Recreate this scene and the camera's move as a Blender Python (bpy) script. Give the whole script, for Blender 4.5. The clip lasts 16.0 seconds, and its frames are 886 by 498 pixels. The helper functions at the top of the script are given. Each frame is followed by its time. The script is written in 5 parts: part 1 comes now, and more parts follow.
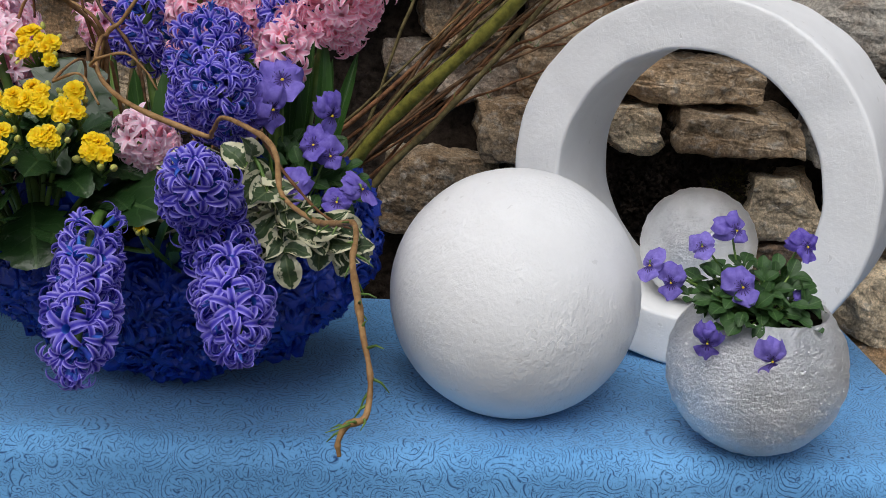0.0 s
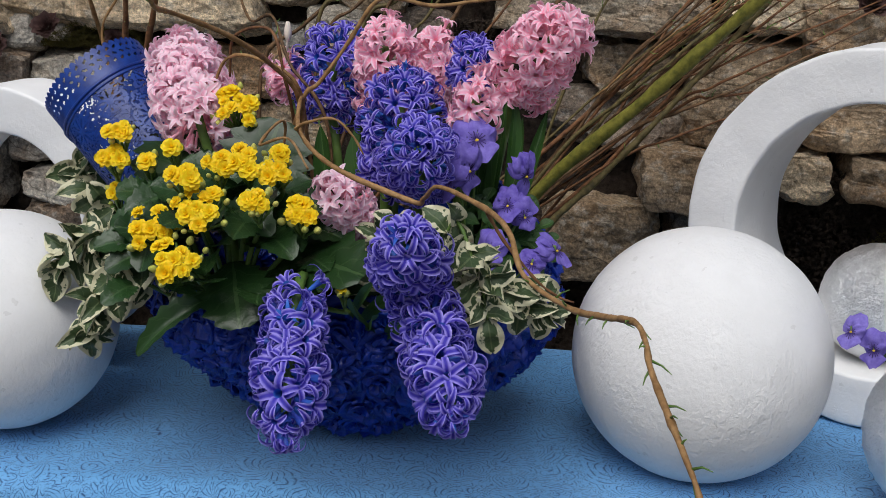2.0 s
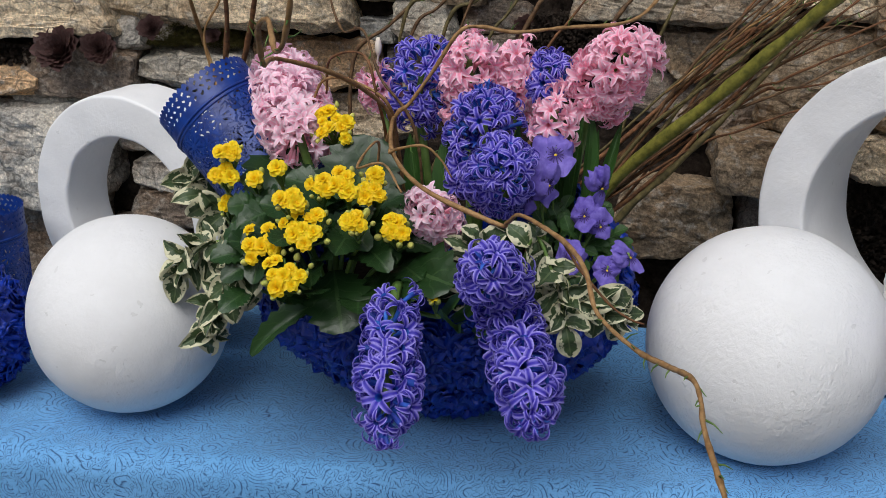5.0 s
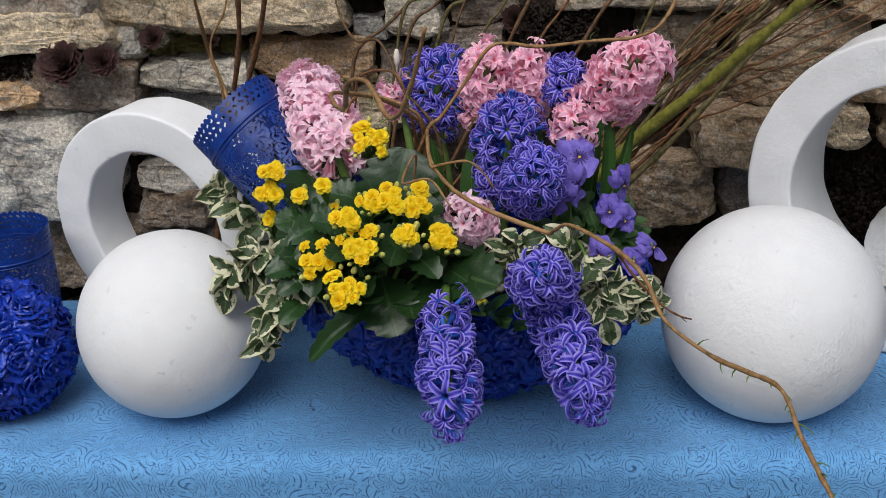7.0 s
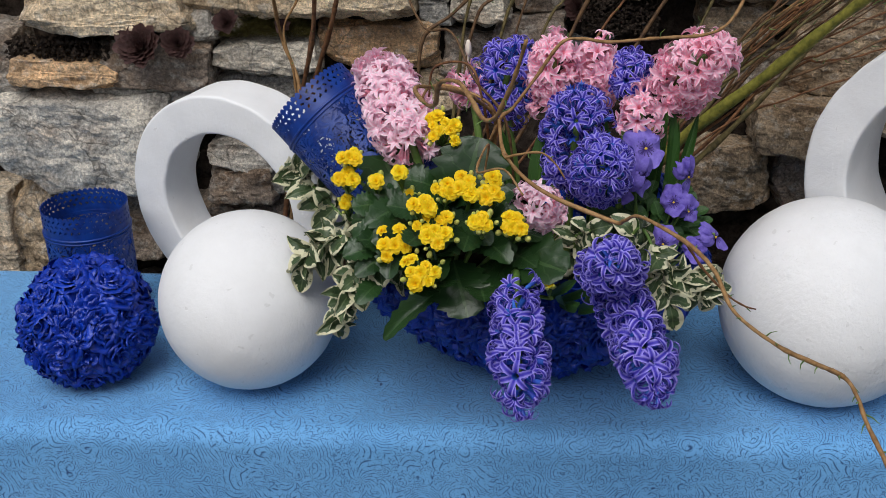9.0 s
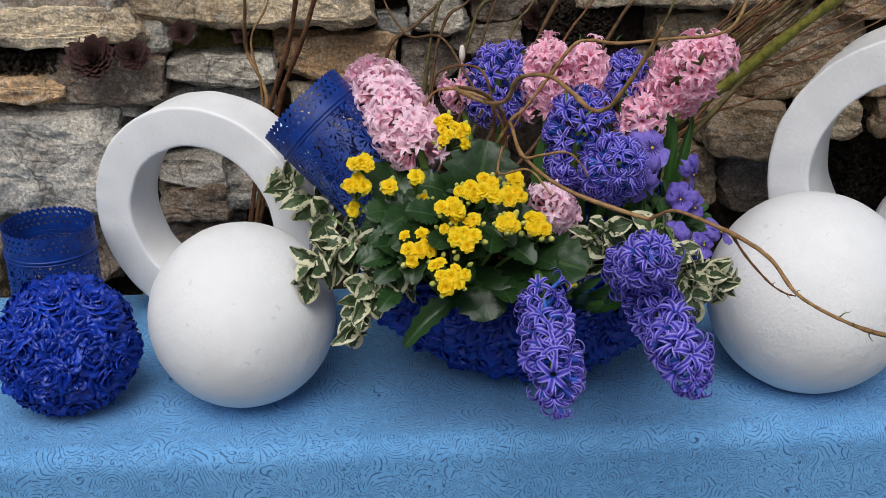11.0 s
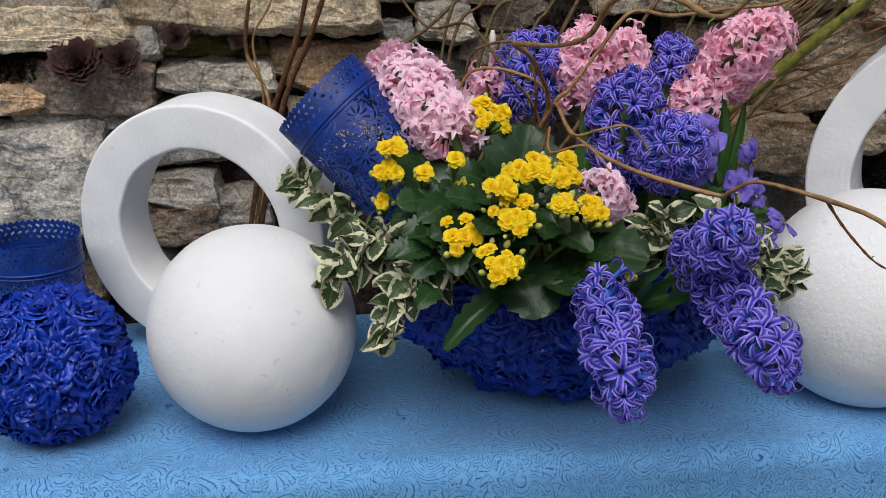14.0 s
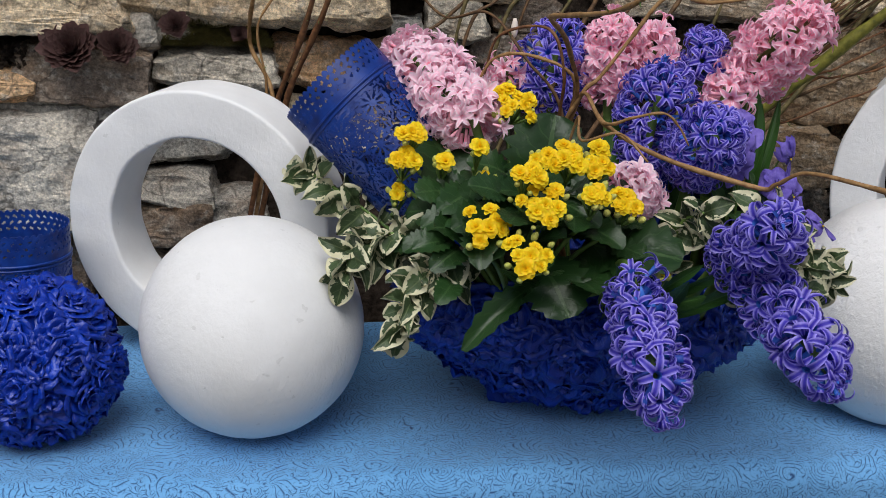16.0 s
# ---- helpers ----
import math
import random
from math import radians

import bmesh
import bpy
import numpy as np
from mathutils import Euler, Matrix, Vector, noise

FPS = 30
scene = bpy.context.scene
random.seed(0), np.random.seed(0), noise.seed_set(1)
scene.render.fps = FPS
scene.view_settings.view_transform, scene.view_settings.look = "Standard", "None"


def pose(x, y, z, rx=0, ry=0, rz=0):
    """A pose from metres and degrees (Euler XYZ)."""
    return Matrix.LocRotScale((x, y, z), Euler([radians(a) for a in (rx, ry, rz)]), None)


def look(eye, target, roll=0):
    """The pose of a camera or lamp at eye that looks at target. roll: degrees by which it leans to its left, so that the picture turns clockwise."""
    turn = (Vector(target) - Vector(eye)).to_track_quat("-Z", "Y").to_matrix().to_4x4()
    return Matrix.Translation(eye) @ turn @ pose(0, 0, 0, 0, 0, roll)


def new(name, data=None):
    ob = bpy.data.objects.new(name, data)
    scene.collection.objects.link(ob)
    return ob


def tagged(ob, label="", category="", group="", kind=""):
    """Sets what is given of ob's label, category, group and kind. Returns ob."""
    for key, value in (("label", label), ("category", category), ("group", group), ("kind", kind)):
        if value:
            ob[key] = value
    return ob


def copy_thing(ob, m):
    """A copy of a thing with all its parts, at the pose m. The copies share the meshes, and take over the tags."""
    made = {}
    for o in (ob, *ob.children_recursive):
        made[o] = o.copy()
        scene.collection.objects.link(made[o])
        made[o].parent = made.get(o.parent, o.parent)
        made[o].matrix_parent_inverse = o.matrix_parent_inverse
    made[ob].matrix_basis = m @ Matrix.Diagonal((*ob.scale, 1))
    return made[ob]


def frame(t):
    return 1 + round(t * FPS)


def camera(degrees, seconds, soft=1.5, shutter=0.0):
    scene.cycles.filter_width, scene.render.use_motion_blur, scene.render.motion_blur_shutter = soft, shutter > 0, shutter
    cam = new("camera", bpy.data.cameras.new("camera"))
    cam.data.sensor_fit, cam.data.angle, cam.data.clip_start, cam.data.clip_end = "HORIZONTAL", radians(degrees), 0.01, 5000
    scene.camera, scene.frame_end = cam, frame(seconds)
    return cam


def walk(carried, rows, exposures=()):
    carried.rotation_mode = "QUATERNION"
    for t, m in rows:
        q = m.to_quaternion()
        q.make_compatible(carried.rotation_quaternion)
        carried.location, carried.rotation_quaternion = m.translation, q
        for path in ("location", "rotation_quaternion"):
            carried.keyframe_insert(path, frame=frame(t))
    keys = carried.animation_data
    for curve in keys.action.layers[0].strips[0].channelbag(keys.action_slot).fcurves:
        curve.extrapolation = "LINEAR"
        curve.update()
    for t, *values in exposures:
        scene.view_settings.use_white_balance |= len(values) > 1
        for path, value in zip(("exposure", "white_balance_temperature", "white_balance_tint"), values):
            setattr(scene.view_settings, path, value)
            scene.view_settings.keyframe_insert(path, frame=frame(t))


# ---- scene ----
cam = camera(42.9, 16.0, 0.6)
PATH = [
    (0, (0.209, -1.032, 1.226), (0.272, 0.882, 0.651), 3.1),
    (0.5, (0.187, -1.018, 1.234), (0.252, 0.899, 0.669), 3.3),
    (1, (0.158, -1.009, 1.241), (0.213, 0.911, 0.682), 3.3),
    (1.5, (0.134, -1.01, 1.251), (0.096, 0.912, 0.697), 2.7),
    (2, (0.117, -1.017, 1.256), (0.016, 0.903, 0.706), 2.4),
    (2.5, (0.108, -1.02, 1.258), (-0.014, 0.898, 0.705), 2.6),
    (3, (0.101, -1.024, 1.261), (-0.072, 0.888, 0.704), 2.4),
    (3.5, (0.099, -1.032, 1.274), (-0.092, 0.878, 0.711), 2.8),
    (6, (0.125, -1.104, 1.413), (-0.101, 0.736, 0.662), -1.7),
    (6.5, (0.064, -1.113, 1.433), (-0.092, 0.729, 0.669), -2.1),
    (7, (0.005, -1.146, 1.446), (-0.092, 0.694, 0.668), -1.7),
    (7.5, (-0.033, -1.175, 1.455), (-0.099, 0.66, 0.662), -1.5),
    (8, (-0.054, -1.191, 1.46), (-0.094, 0.638, 0.653), -1.0),
    (8.5, (-0.04, -1.185, 1.467), (-0.091, 0.64, 0.651), -0.2),
    (9, (-0.032, -1.19, 1.483), (-0.187, 0.625, 0.657), -1.4),
    (11.5, (-0.247, -1.193, 1.452), (-0.081, 0.648, 0.691), 0.3),
    (12, (-0.226, -1.197, 1.438), (-0.079, 0.664, 0.719), 0.0),
    (12.5, (-0.227, -1.188, 1.418), (-0.12, 0.694, 0.75), -0.4),
    (13, (-0.258, -1.159, 1.393), (-0.114, 0.726, 0.74), -0.6),
    (13.5, (-0.29, -1.125, 1.348), (-0.096, 0.758, 0.703), -0.0),
    (14, (-0.313, -1.102, 1.323), (-0.078, 0.779, 0.685), 0.5),
    (14.5, (-0.316, -1.091, 1.312), (-0.045, 0.792, 0.696), 1.1),
    (15, (-0.323, -1.074, 1.298), (-0.024, 0.812, 0.704), 1.6),
    (15.5, (-0.333, -1.061, 1.285), (-0.057, 0.832, 0.701), 1.8),
    (16, (-0.344, -1.04, 1.263), (-0.066, 0.855, 0.686), 2.2),
]
walk(cam, [(t, look(eye, target, roll)) for t, eye, target, roll in PATH])

# ---- light: an overcast sky, with a wide soft sun behind the cloud ----
SUN_ELEVATION, SUN_TURN = radians(58), radians(198)
world = bpy.data.worlds.new("overcast_sky")
scene.world = world
world.use_nodes = True
wt = world.node_tree
sky = wt.nodes.new("ShaderNodeTexSky")
sky.sky_type, sky.sun_disc = "NISHITA", False
sky.sun_elevation, sky.sun_rotation = SUN_ELEVATION, SUN_TURN
sky.air_density, sky.dust_density, sky.ozone_density = 1.0, 4.2, 1.0
wt.links.new(sky.outputs["Color"], wt.nodes["Background"].inputs["Color"])
wt.nodes["Background"].inputs["Strength"].default_value = 0.079
lamp = bpy.data.lights.new("sun", "SUN")
lamp.energy, lamp.angle, lamp.color = 2.15, radians(45), (0.95, 0.98, 1.0)
sun = new("sun", lamp)
sun.matrix_world = look((-1.4, -4.2, 7.9), (0, 0, 0.8))


# ---- materials ----
def node(nt, kind, ins=None, **props):
    n = nt.nodes.new("ShaderNode" + kind)
    if "operation" in props:
        n.operation = props["operation"]
    if "feature" in props:
        n.feature = props["feature"]
    if "data_type" in props:
        n.data_type = props["data_type"]
    if "blend_type" in props:
        n.blend_type = props["blend_type"]
    for k, v in (ins or {}).items():
        if isinstance(v, bpy.types.NodeSocket):
            nt.links.new(v, n.inputs[k])
        else:
            n.inputs[k].default_value = v
    return n


def material(name, rough=0.6, metal=0.0, spec=0.5):
    m = bpy.data.materials.new(name)
    m.use_nodes = True
    b = m.node_tree.nodes["Principled BSDF"]
    b.inputs["Roughness"].default_value = rough
    b.inputs["Metallic"].default_value = metal
    b.inputs["Specular IOR Level"].default_value = spec
    return m, m.node_tree, b


def coords(nt, which="Object"):
    return nt.nodes.new("ShaderNodeTexCoord").outputs[which]


def noise_of(nt, vec, scale, detail=4.0, rough=0.55, stretch=None, warp=0.0):
    if stretch:
        vec = node(nt, "Mapping", {"Vector": vec, "Scale": stretch}).outputs["Vector"]
    return node(nt, "TexNoise", {"Vector": vec, "Scale": scale, "Detail": detail, "Roughness": rough, "Distortion": warp}).outputs["Fac"]


def ramp(nt, fac, *stops):
    r = node(nt, "ValToRGB", {"Fac": fac})
    e = r.color_ramp.elements
    while len(e) < len(stops):
        e.new(0.5)
    for k, (at, c) in enumerate(stops):
        e[k].position, e[k].color = at, (*c, 1)
    return r.outputs["Color"]


def blend(nt, fac, a, b, how="MIX"):
    n = node(nt, "Mix", data_type="RGBA", blend_type=how)
    for sock, v in ((n.inputs["Factor"], fac), (n.inputs["A"], a), (n.inputs["B"], b)):
        if isinstance(v, bpy.types.NodeSocket):
            nt.links.new(v, sock)
        else:
            sock.default_value = v if isinstance(v, float) else (*v, 1)
    return n.outputs["Result"]


def sums(nt, how, a, b=0.0, c=0.0):
    n = node(nt, "Math", operation=how)
    for k, v in enumerate((a, b, c)):
        if isinstance(v, bpy.types.NodeSocket):
            nt.links.new(v, n.inputs[k])
        else:
            n.inputs[k].default_value = v
    return n.outputs["Value"]


def bump(nt, b, height, distance, strength=1.0, before=None):
    n = node(nt, "Bump", {"Height": height, "Distance": distance, "Strength": strength})
    if before:
        nt.links.new(before.outputs["Normal"], n.inputs["Normal"])
    nt.links.new(n.outputs["Normal"], b.inputs["Normal"])
    return n


def paint(nt, b, colour):
    if isinstance(colour, bpy.types.NodeSocket):
        nt.links.new(colour, b.inputs["Base Color"])
    else:
        b.inputs["Base Color"].default_value = (*colour, 1)


def styrofoam(name, relief):
    m, nt, b = material(name, 0.62, spec=0.3)
    v = coords(nt)
    big, fine = noise_of(nt, v, 14, 3), noise_of(nt, v, 190, 3, 0.6)
    jag = node(nt, "TexNoise", {"Vector": v, "Scale": 130.0, "Detail": 2.0}).outputs["Color"]
    noise_warp = node(nt, "VectorMath", {0: v, 1: node(nt, "VectorMath", {0: jag, "Scale": 0.012}, operation="SCALE").outputs["Vector"]}, operation="ADD").outputs["Vector"]
    pits = node(nt, "TexVoronoi", {"Vector": noise_warp, "Scale": 52.0, "Randomness": 1.0}).outputs["Distance"]
    pits = sums(nt, "MULTIPLY", sums(nt, "LESS_THAN", pits, 0.15), sums(nt, "GREATER_THAN", big, 0.53))
    grime = ramp(nt, noise_of(nt, v, 7, 6, 0.65), (0.35, (0.76, 0.757, 0.75)), (0.6, (0.83, 0.83, 0.828)))
    paint(nt, b, blend(nt, sums(nt, "MULTIPLY", pits, 0.25), grime, (0.5, 0.49, 0.47)))
    ripple = noise_of(nt, v, 165, 5, 0.6, (1, 1, 0.6), 0.5)
    ripple = sums(nt, "MULTIPLY", ripple, ramp(nt, noise_of(nt, v, 9, 2), (0.40, (0.25,) * 3), (0.62, (1, 1, 1))))
    a = bump(nt, b, ripple, 0.0029 * relief, 0.9)
    a = bump(nt, b, fine, 0.0016 * relief, 0.6, a)
    bump(nt, b, sums(nt, "MULTIPLY", pits, -1.0), 0.002, 0.9, a)
    return m


def silver_leaf():
    m, nt, b = material("silver_leaf", 0.36, 1.0)
    v = coords(nt)
    n1, n2 = noise_of(nt, v, 125, 6, 0.72, None, 0.8), noise_of(nt, v, 340, 4, 0.65)
    patch = ramp(nt, noise_of(nt, v, 26, 4, 0.6), (0.3, (0.80, 0.80, 0.80)), (0.6, (0.97, 0.97, 0.98)))
    paint(nt, b, patch)
    rg = sums(nt, "MULTIPLY_ADD", n1, 0.34, 0.2)
    nt.links.new(rg, b.inputs["Roughness"])
    a = bump(nt, b, n1, 0.0055, 1.0)
    bump(nt, b, n2, 0.0030, 1.0, a)
    return m


def ultramarine(name, gloss, deep=1.0, relief=0.0002):
    m, nt, b = material(name, gloss, spec=0.5)
    v = coords(nt)
    c = ramp(nt, noise_of(nt, v, 60, 5, 0.6), (0.3, (0.0014, 0.014, 0.18 * deep)), (0.7, (0.0042, 0.048, 0.41 * deep)))
    paint(nt, b, c)
    a = bump(nt, b, noise_of(nt, v, 95, 4, 0.6, None, 0.6), relief, 1.0)
    bump(nt, b, noise_of(nt, v, 320, 3), 0.0006, 0.6, a)
    return m


def cloth_material():
    m, nt, b = material("blue_embossed_cloth", 0.7, spec=0.25)
    uv = coords(nt, "UV")
    w1 = node(nt, "TexNoise", {"Vector": uv, "Scale": 38.0, "Detail": 1.0}).outputs["Color"]
    off = node(nt, "VectorMath", {0: w1, 1: (0.5, 0.5, 0.5)}, operation="SUBTRACT").outputs["Vector"]
    off = node(nt, "VectorMath", {0: off, "Scale": 0.014}, operation="SCALE").outputs["Vector"]
    p = node(nt, "VectorMath", {0: uv, 1: off}, operation="ADD").outputs["Vector"]

    def curls(scale, rings, arms, thin):
        """Spirals and fern fans, one round each scattered centre."""
        v = node(nt, "TexVoronoi", {"Vector": p, "Scale": scale, "Randomness": 1.0})
        way = node(nt, "VectorMath", {0: p, 1: v.outputs["Position"]}, operation="SUBTRACT").outputs["Vector"]
        xyz = node(nt, "SeparateXYZ", {0: way})
        turn = sums(nt, "DIVIDE", sums(nt, "ARCTAN2", xyz.outputs["Y"], xyz.outputs["X"]), 6.28318)
        chance = node(nt, "SeparateXYZ", {0: v.outputs["Color"]}).outputs["X"]
        fan = sums(nt, "GREATER_THAN", chance, 0.62)
        arm = sums(nt, "MULTIPLY_ADD", fan, arms - 1.0, 1.0)
        ring = sums(nt, "MULTIPLY_ADD", fan, -0.62 * rings, rings)
        f = sums(nt, "FRACT", sums(nt, "ADD", sums(nt, "MULTIPLY", v.outputs["Distance"], ring), sums(nt, "MULTIPLY", turn, arm)))
        f = sums(nt, "MULTIPLY", sums(nt, "ABSOLUTE", sums(nt, "SUBTRACT", f, 0.5)), thin)
        return sums(nt, "SUBTRACT", 1.0, sums(nt, "MINIMUM", f, 1.0))

    swirl, leafy = curls(23.0, 13.0, 15.0, 5.6), curls(84.0, 4.4, 7.0, 5.2)
    pick = ramp(nt, noise_of(nt, uv, 38, 1), (0.48, (0, 0, 0)), (0.51, (1, 1, 1)))
    lines = sums(nt, "MAXIMUM", blend(nt, pick, leafy, swirl), sums(nt, "MULTIPLY", curls(120.0, 2.6, 5.0, 6.5), 0.5))
    broken = ramp(nt, noise_of(nt, uv, 130, 2), (0.38, (0.12,) * 3), (0.47, (1, 1, 1)))
    lines = sums(nt, "MULTIPLY", lines, broken)
    fade = sums(nt, "MULTIPLY", lines, ramp(nt, noise_of(nt, uv, 17, 2), (0.3, (0.85,) * 3), (0.6, (1, 1, 1))))
    tone = ramp(nt, noise_of(nt, uv, 6, 5, 0.6), (0.3, (0.118, 0.335, 0.63)), (0.7, (0.162, 0.405, 0.72)))
    paint(nt, b, blend(nt, fade, tone, (0.006, 0.036, 0.14)))
    weave = noise_of(nt, uv, 900, 1)
    a = bump(nt, b, sums(nt, "MULTIPLY", lines, -1.0), 0.0007, 0.5)
    bump(nt, b, weave, 0.0003, 0.5, a)
    b.inputs["Sheen Weight"].default_value = 0.15
    return m


def stone_material():
    m, nt, b = material("weathered_limestone", 0.9, spec=0.12)
    v = coords(nt)
    info = node(nt, "ObjectInfo")
    v = node(nt, "VectorMath", {0: v, 1: node(nt, "VectorMath", {0: info.outputs["Location"], "Scale": 3.1}, operation="SCALE").outputs["Vector"]}, operation="ADD").outputs["Vector"]
    n1, n2 = noise_of(nt, v, 13, 7, 0.62, (1, 1, 1.2), 0.5), noise_of(nt, v, 60, 5, 0.62, (1, 1, 1.35))
    rust = ramp(nt, noise_of(nt, v, 8, 5, 0.6, (1, 1, 1.5)), (0.5, (0, 0, 0)), (0.64, (1, 1, 1)))
    c = blend(nt, 1.0, info.outputs["Color"], ramp(nt, n1, (0.30, (0.50, 0.485, 0.46)), (0.46, (1.05, 1.03, 1.0)), (0.64, (1.6, 1.56, 1.48))), "MULTIPLY")
    c = blend(nt, sums(nt, "MULTIPLY", rust, 0.42), c, (0.26, 0.145, 0.065))
    c = blend(nt, sums(nt, "MULTIPLY", ramp(nt, n2, (0.52, (0, 0, 0)), (0.66, (1, 1, 1))), 0.5), c, (0.46, 0.44, 0.40))
    c = blend(nt, ramp(nt, noise_of(nt, v, 34, 6, 0.7), (0.62, (0, 0, 0)), (0.72, (0.7,) * 3)), c, (0.07, 0.06, 0.05))
    # Fine speckle that also paints in the relief shade the bump barely gives.
    grit_shade = noise_of(nt, v, 210, 8, 0.82)
    c = blend(nt, 1.0, c, ramp(nt, grit_shade, (0.34, (0.42, 0.41, 0.395)), (0.5, (1.12, 1.10, 1.06)), (0.64, (1.95, 1.88, 1.76))), "MULTIPLY")
    bent = node(nt, "VectorMath", {0: v, 1: node(nt, "VectorMath", {0: node(nt, "TexNoise", {"Vector": v, "Scale": 22.0, "Detail": 3.0}).outputs["Color"], "Scale": 0.05}, operation="SCALE").outputs["Vector"]}, operation="ADD").outputs["Vector"]
    seam = node(nt, "TexVoronoi", {"Vector": node(nt, "Mapping", {"Vector": bent, "Scale": (0.9, 0.9, 1.4)}).outputs["Vector"], "Scale": 6.5}, feature="DISTANCE_TO_EDGE").outputs["Distance"]
    c = blend(nt, sums(nt, "MULTIPLY", ramp(nt, seam, (0.002, (1, 1, 1)), (0.012, (0, 0, 0))), 0.55), c, (0.05, 0.042, 0.035))
    paint(nt, b, c)
    crack = node(nt, "TexVoronoi", {"Vector": node(nt, "Mapping", {"Vector": v, "Scale": (1, 1, 1.4)}).outputs["Vector"], "Scale": 17.0}, feature="DISTANCE_TO_EDGE").outputs["Distance"]
    crack = sums(nt, "MINIMUM", crack, 0.06)
    a = bump(nt, b, n1, 0.011, 1.0)
    a = bump(nt, b, crack, 0.03, 0.5, a)
    a = bump(nt, b, n2, 0.006, 1.0, a)
    bump(nt, b, noise_of(nt, v, 180, 6, 0.7), 0.004, 1.0, a)
    return m


def soil_material(name, dark, light, scale=60):
    m, nt, b = material(name, 0.95, spec=0.06)
    v = coords(nt)
    n = noise_of(nt, v, scale, 8, 0.7)
    paint(nt, b, ramp(nt, n, (0.35, dark), (0.68, light)))
    bump(nt, b, n, 0.012, 1.0)
    return m


def plain(name, a, b_, scale=40, rough=0.5, relief=0.0005, spec=0.4, through_light=0.0):
    m, nt, b = material(name, rough, spec=spec)
    v = coords(nt)
    info = node(nt, "ObjectInfo").outputs["Random"]
    n = noise_of(nt, v, scale, 4)
    c = ramp(nt, sums(nt, "MULTIPLY_ADD", info, 0.35, sums(nt, "SUBTRACT", n, 0.17)), (0.3, a), (0.7, b_))
    paint(nt, b, c)
    bump(nt, b, n, relief, 0.7)
    return m


def thin(nt, b, share):
    """Lets part of the light through a petal or leaf, in its own colour."""
    t = node(nt, "BsdfTranslucent")
    if b.inputs["Base Color"].links:
        nt.links.new(b.inputs["Base Color"].links[0].from_socket, t.inputs["Color"])
    if b.inputs["Normal"].links:
        nt.links.new(b.inputs["Normal"].links[0].from_socket, t.inputs["Normal"])
    mix = node(nt, "MixShader", {0: share, 1: b.outputs["BSDF"], 2: t.outputs["BSDF"]})
    nt.links.new(mix.outputs["Shader"], nt.nodes["Material Output"].inputs["Surface"])


def petal_material(name, edge, mid, tint, rough=0.55):
    m, nt, b = material(name, rough, spec=0.3)
    uv = node(nt, "SeparateXYZ", {0: coords(nt, "UV")})
    u, w = uv.outputs["X"], uv.outputs["Y"]
    side = sums(nt, "MULTIPLY", sums(nt, "ABSOLUTE", sums(nt, "SUBTRACT", u, 0.5)), 2.0)
    grain = noise_of(nt, coords(nt), 420, 3)
    fac = sums(nt, "ADD", side, sums(nt, "MULTIPLY", sums(nt, "SUBTRACT", grain, 0.5), 0.35))
    c = ramp(nt, fac, (0.25, mid), (0.85, edge))
    info = node(nt, "ObjectInfo").outputs["Random"]
    c = blend(nt, sums(nt, "MULTIPLY", info, 0.4), c, tint)
    paint(nt, b, c)
    bump(nt, b, grain, 0.0004, 0.5)
    thin(nt, b, 0.3)
    return m


def leaf_material(name, blade, vein, rough=0.42, rim=None, rim_at=0.62):
    m, nt, b = material(name, rough, spec=0.4)
    uv = node(nt, "SeparateXYZ", {0: coords(nt, "UV")})
    u, w = uv.outputs["X"], uv.outputs["Y"]
    side = sums(nt, "MULTIPLY", sums(nt, "ABSOLUTE", sums(nt, "SUBTRACT", u, 0.5)), 2.0)
    v = coords(nt)
    info = node(nt, "ObjectInfo").outputs["Random"]
    n = noise_of(nt, v, 5.0, 6, 0.65)
    dark = tuple(0.4 * k for k in blade)
    c = blend(nt, n, dark, blade)
    c = blend(nt, sums(nt, "MULTIPLY", info, 0.45), c, tuple(1.5 * k for k in blade))
    ribs = sums(nt, "FRACT", sums(nt, "ADD", sums(nt, "MULTIPLY", w, 5.0), sums(nt, "MULTIPLY", side, -1.4)))
    ribs = sums(nt, "LESS_THAN", sums(nt, "ABSOLUTE", sums(nt, "SUBTRACT", ribs, 0.5)), 0.045)
    mid = sums(nt, "LESS_THAN", side, 0.06)
    lines = sums(nt, "MAXIMUM", mid, sums(nt, "MULTIPLY", ribs, 0.45))
    c = blend(nt, sums(nt, "MULTIPLY", lines, 0.55), c, vein)
    if rim:
        ragged = noise_of(nt, node(nt, "VectorMath", {0: v, 1: node(nt, "ObjectInfo").outputs["Location"]}, operation="ADD").outputs["Vector"], 4.5, 4, 0.6, None, 0.8)
        tip = sums(nt, "MULTIPLY", sums(nt, "POWER", sums(nt, "ABSOLUTE", sums(nt, "SUBTRACT", w, 0.45)), 3.0), 3.0)
        reach = sums(nt, "ADD", sums(nt, "ADD", side, tip), sums(nt, "MULTIPLY_ADD", ragged, 1.5, -0.75))
        reach = sums(nt, "ADD", reach, sums(nt, "MULTIPLY", info, 0.16))
        c = blend(nt, ramp(nt, reach, (rim_at, (0, 0, 0)), (rim_at + 0.07, (1, 1, 1))), c, rim)
    paint(nt, b, c)
    bump(nt, b, sums(nt, "MULTIPLY_ADD", lines, -0.6, n), 0.0012, 0.7)
    thin(nt, b, 0.16)
    return m


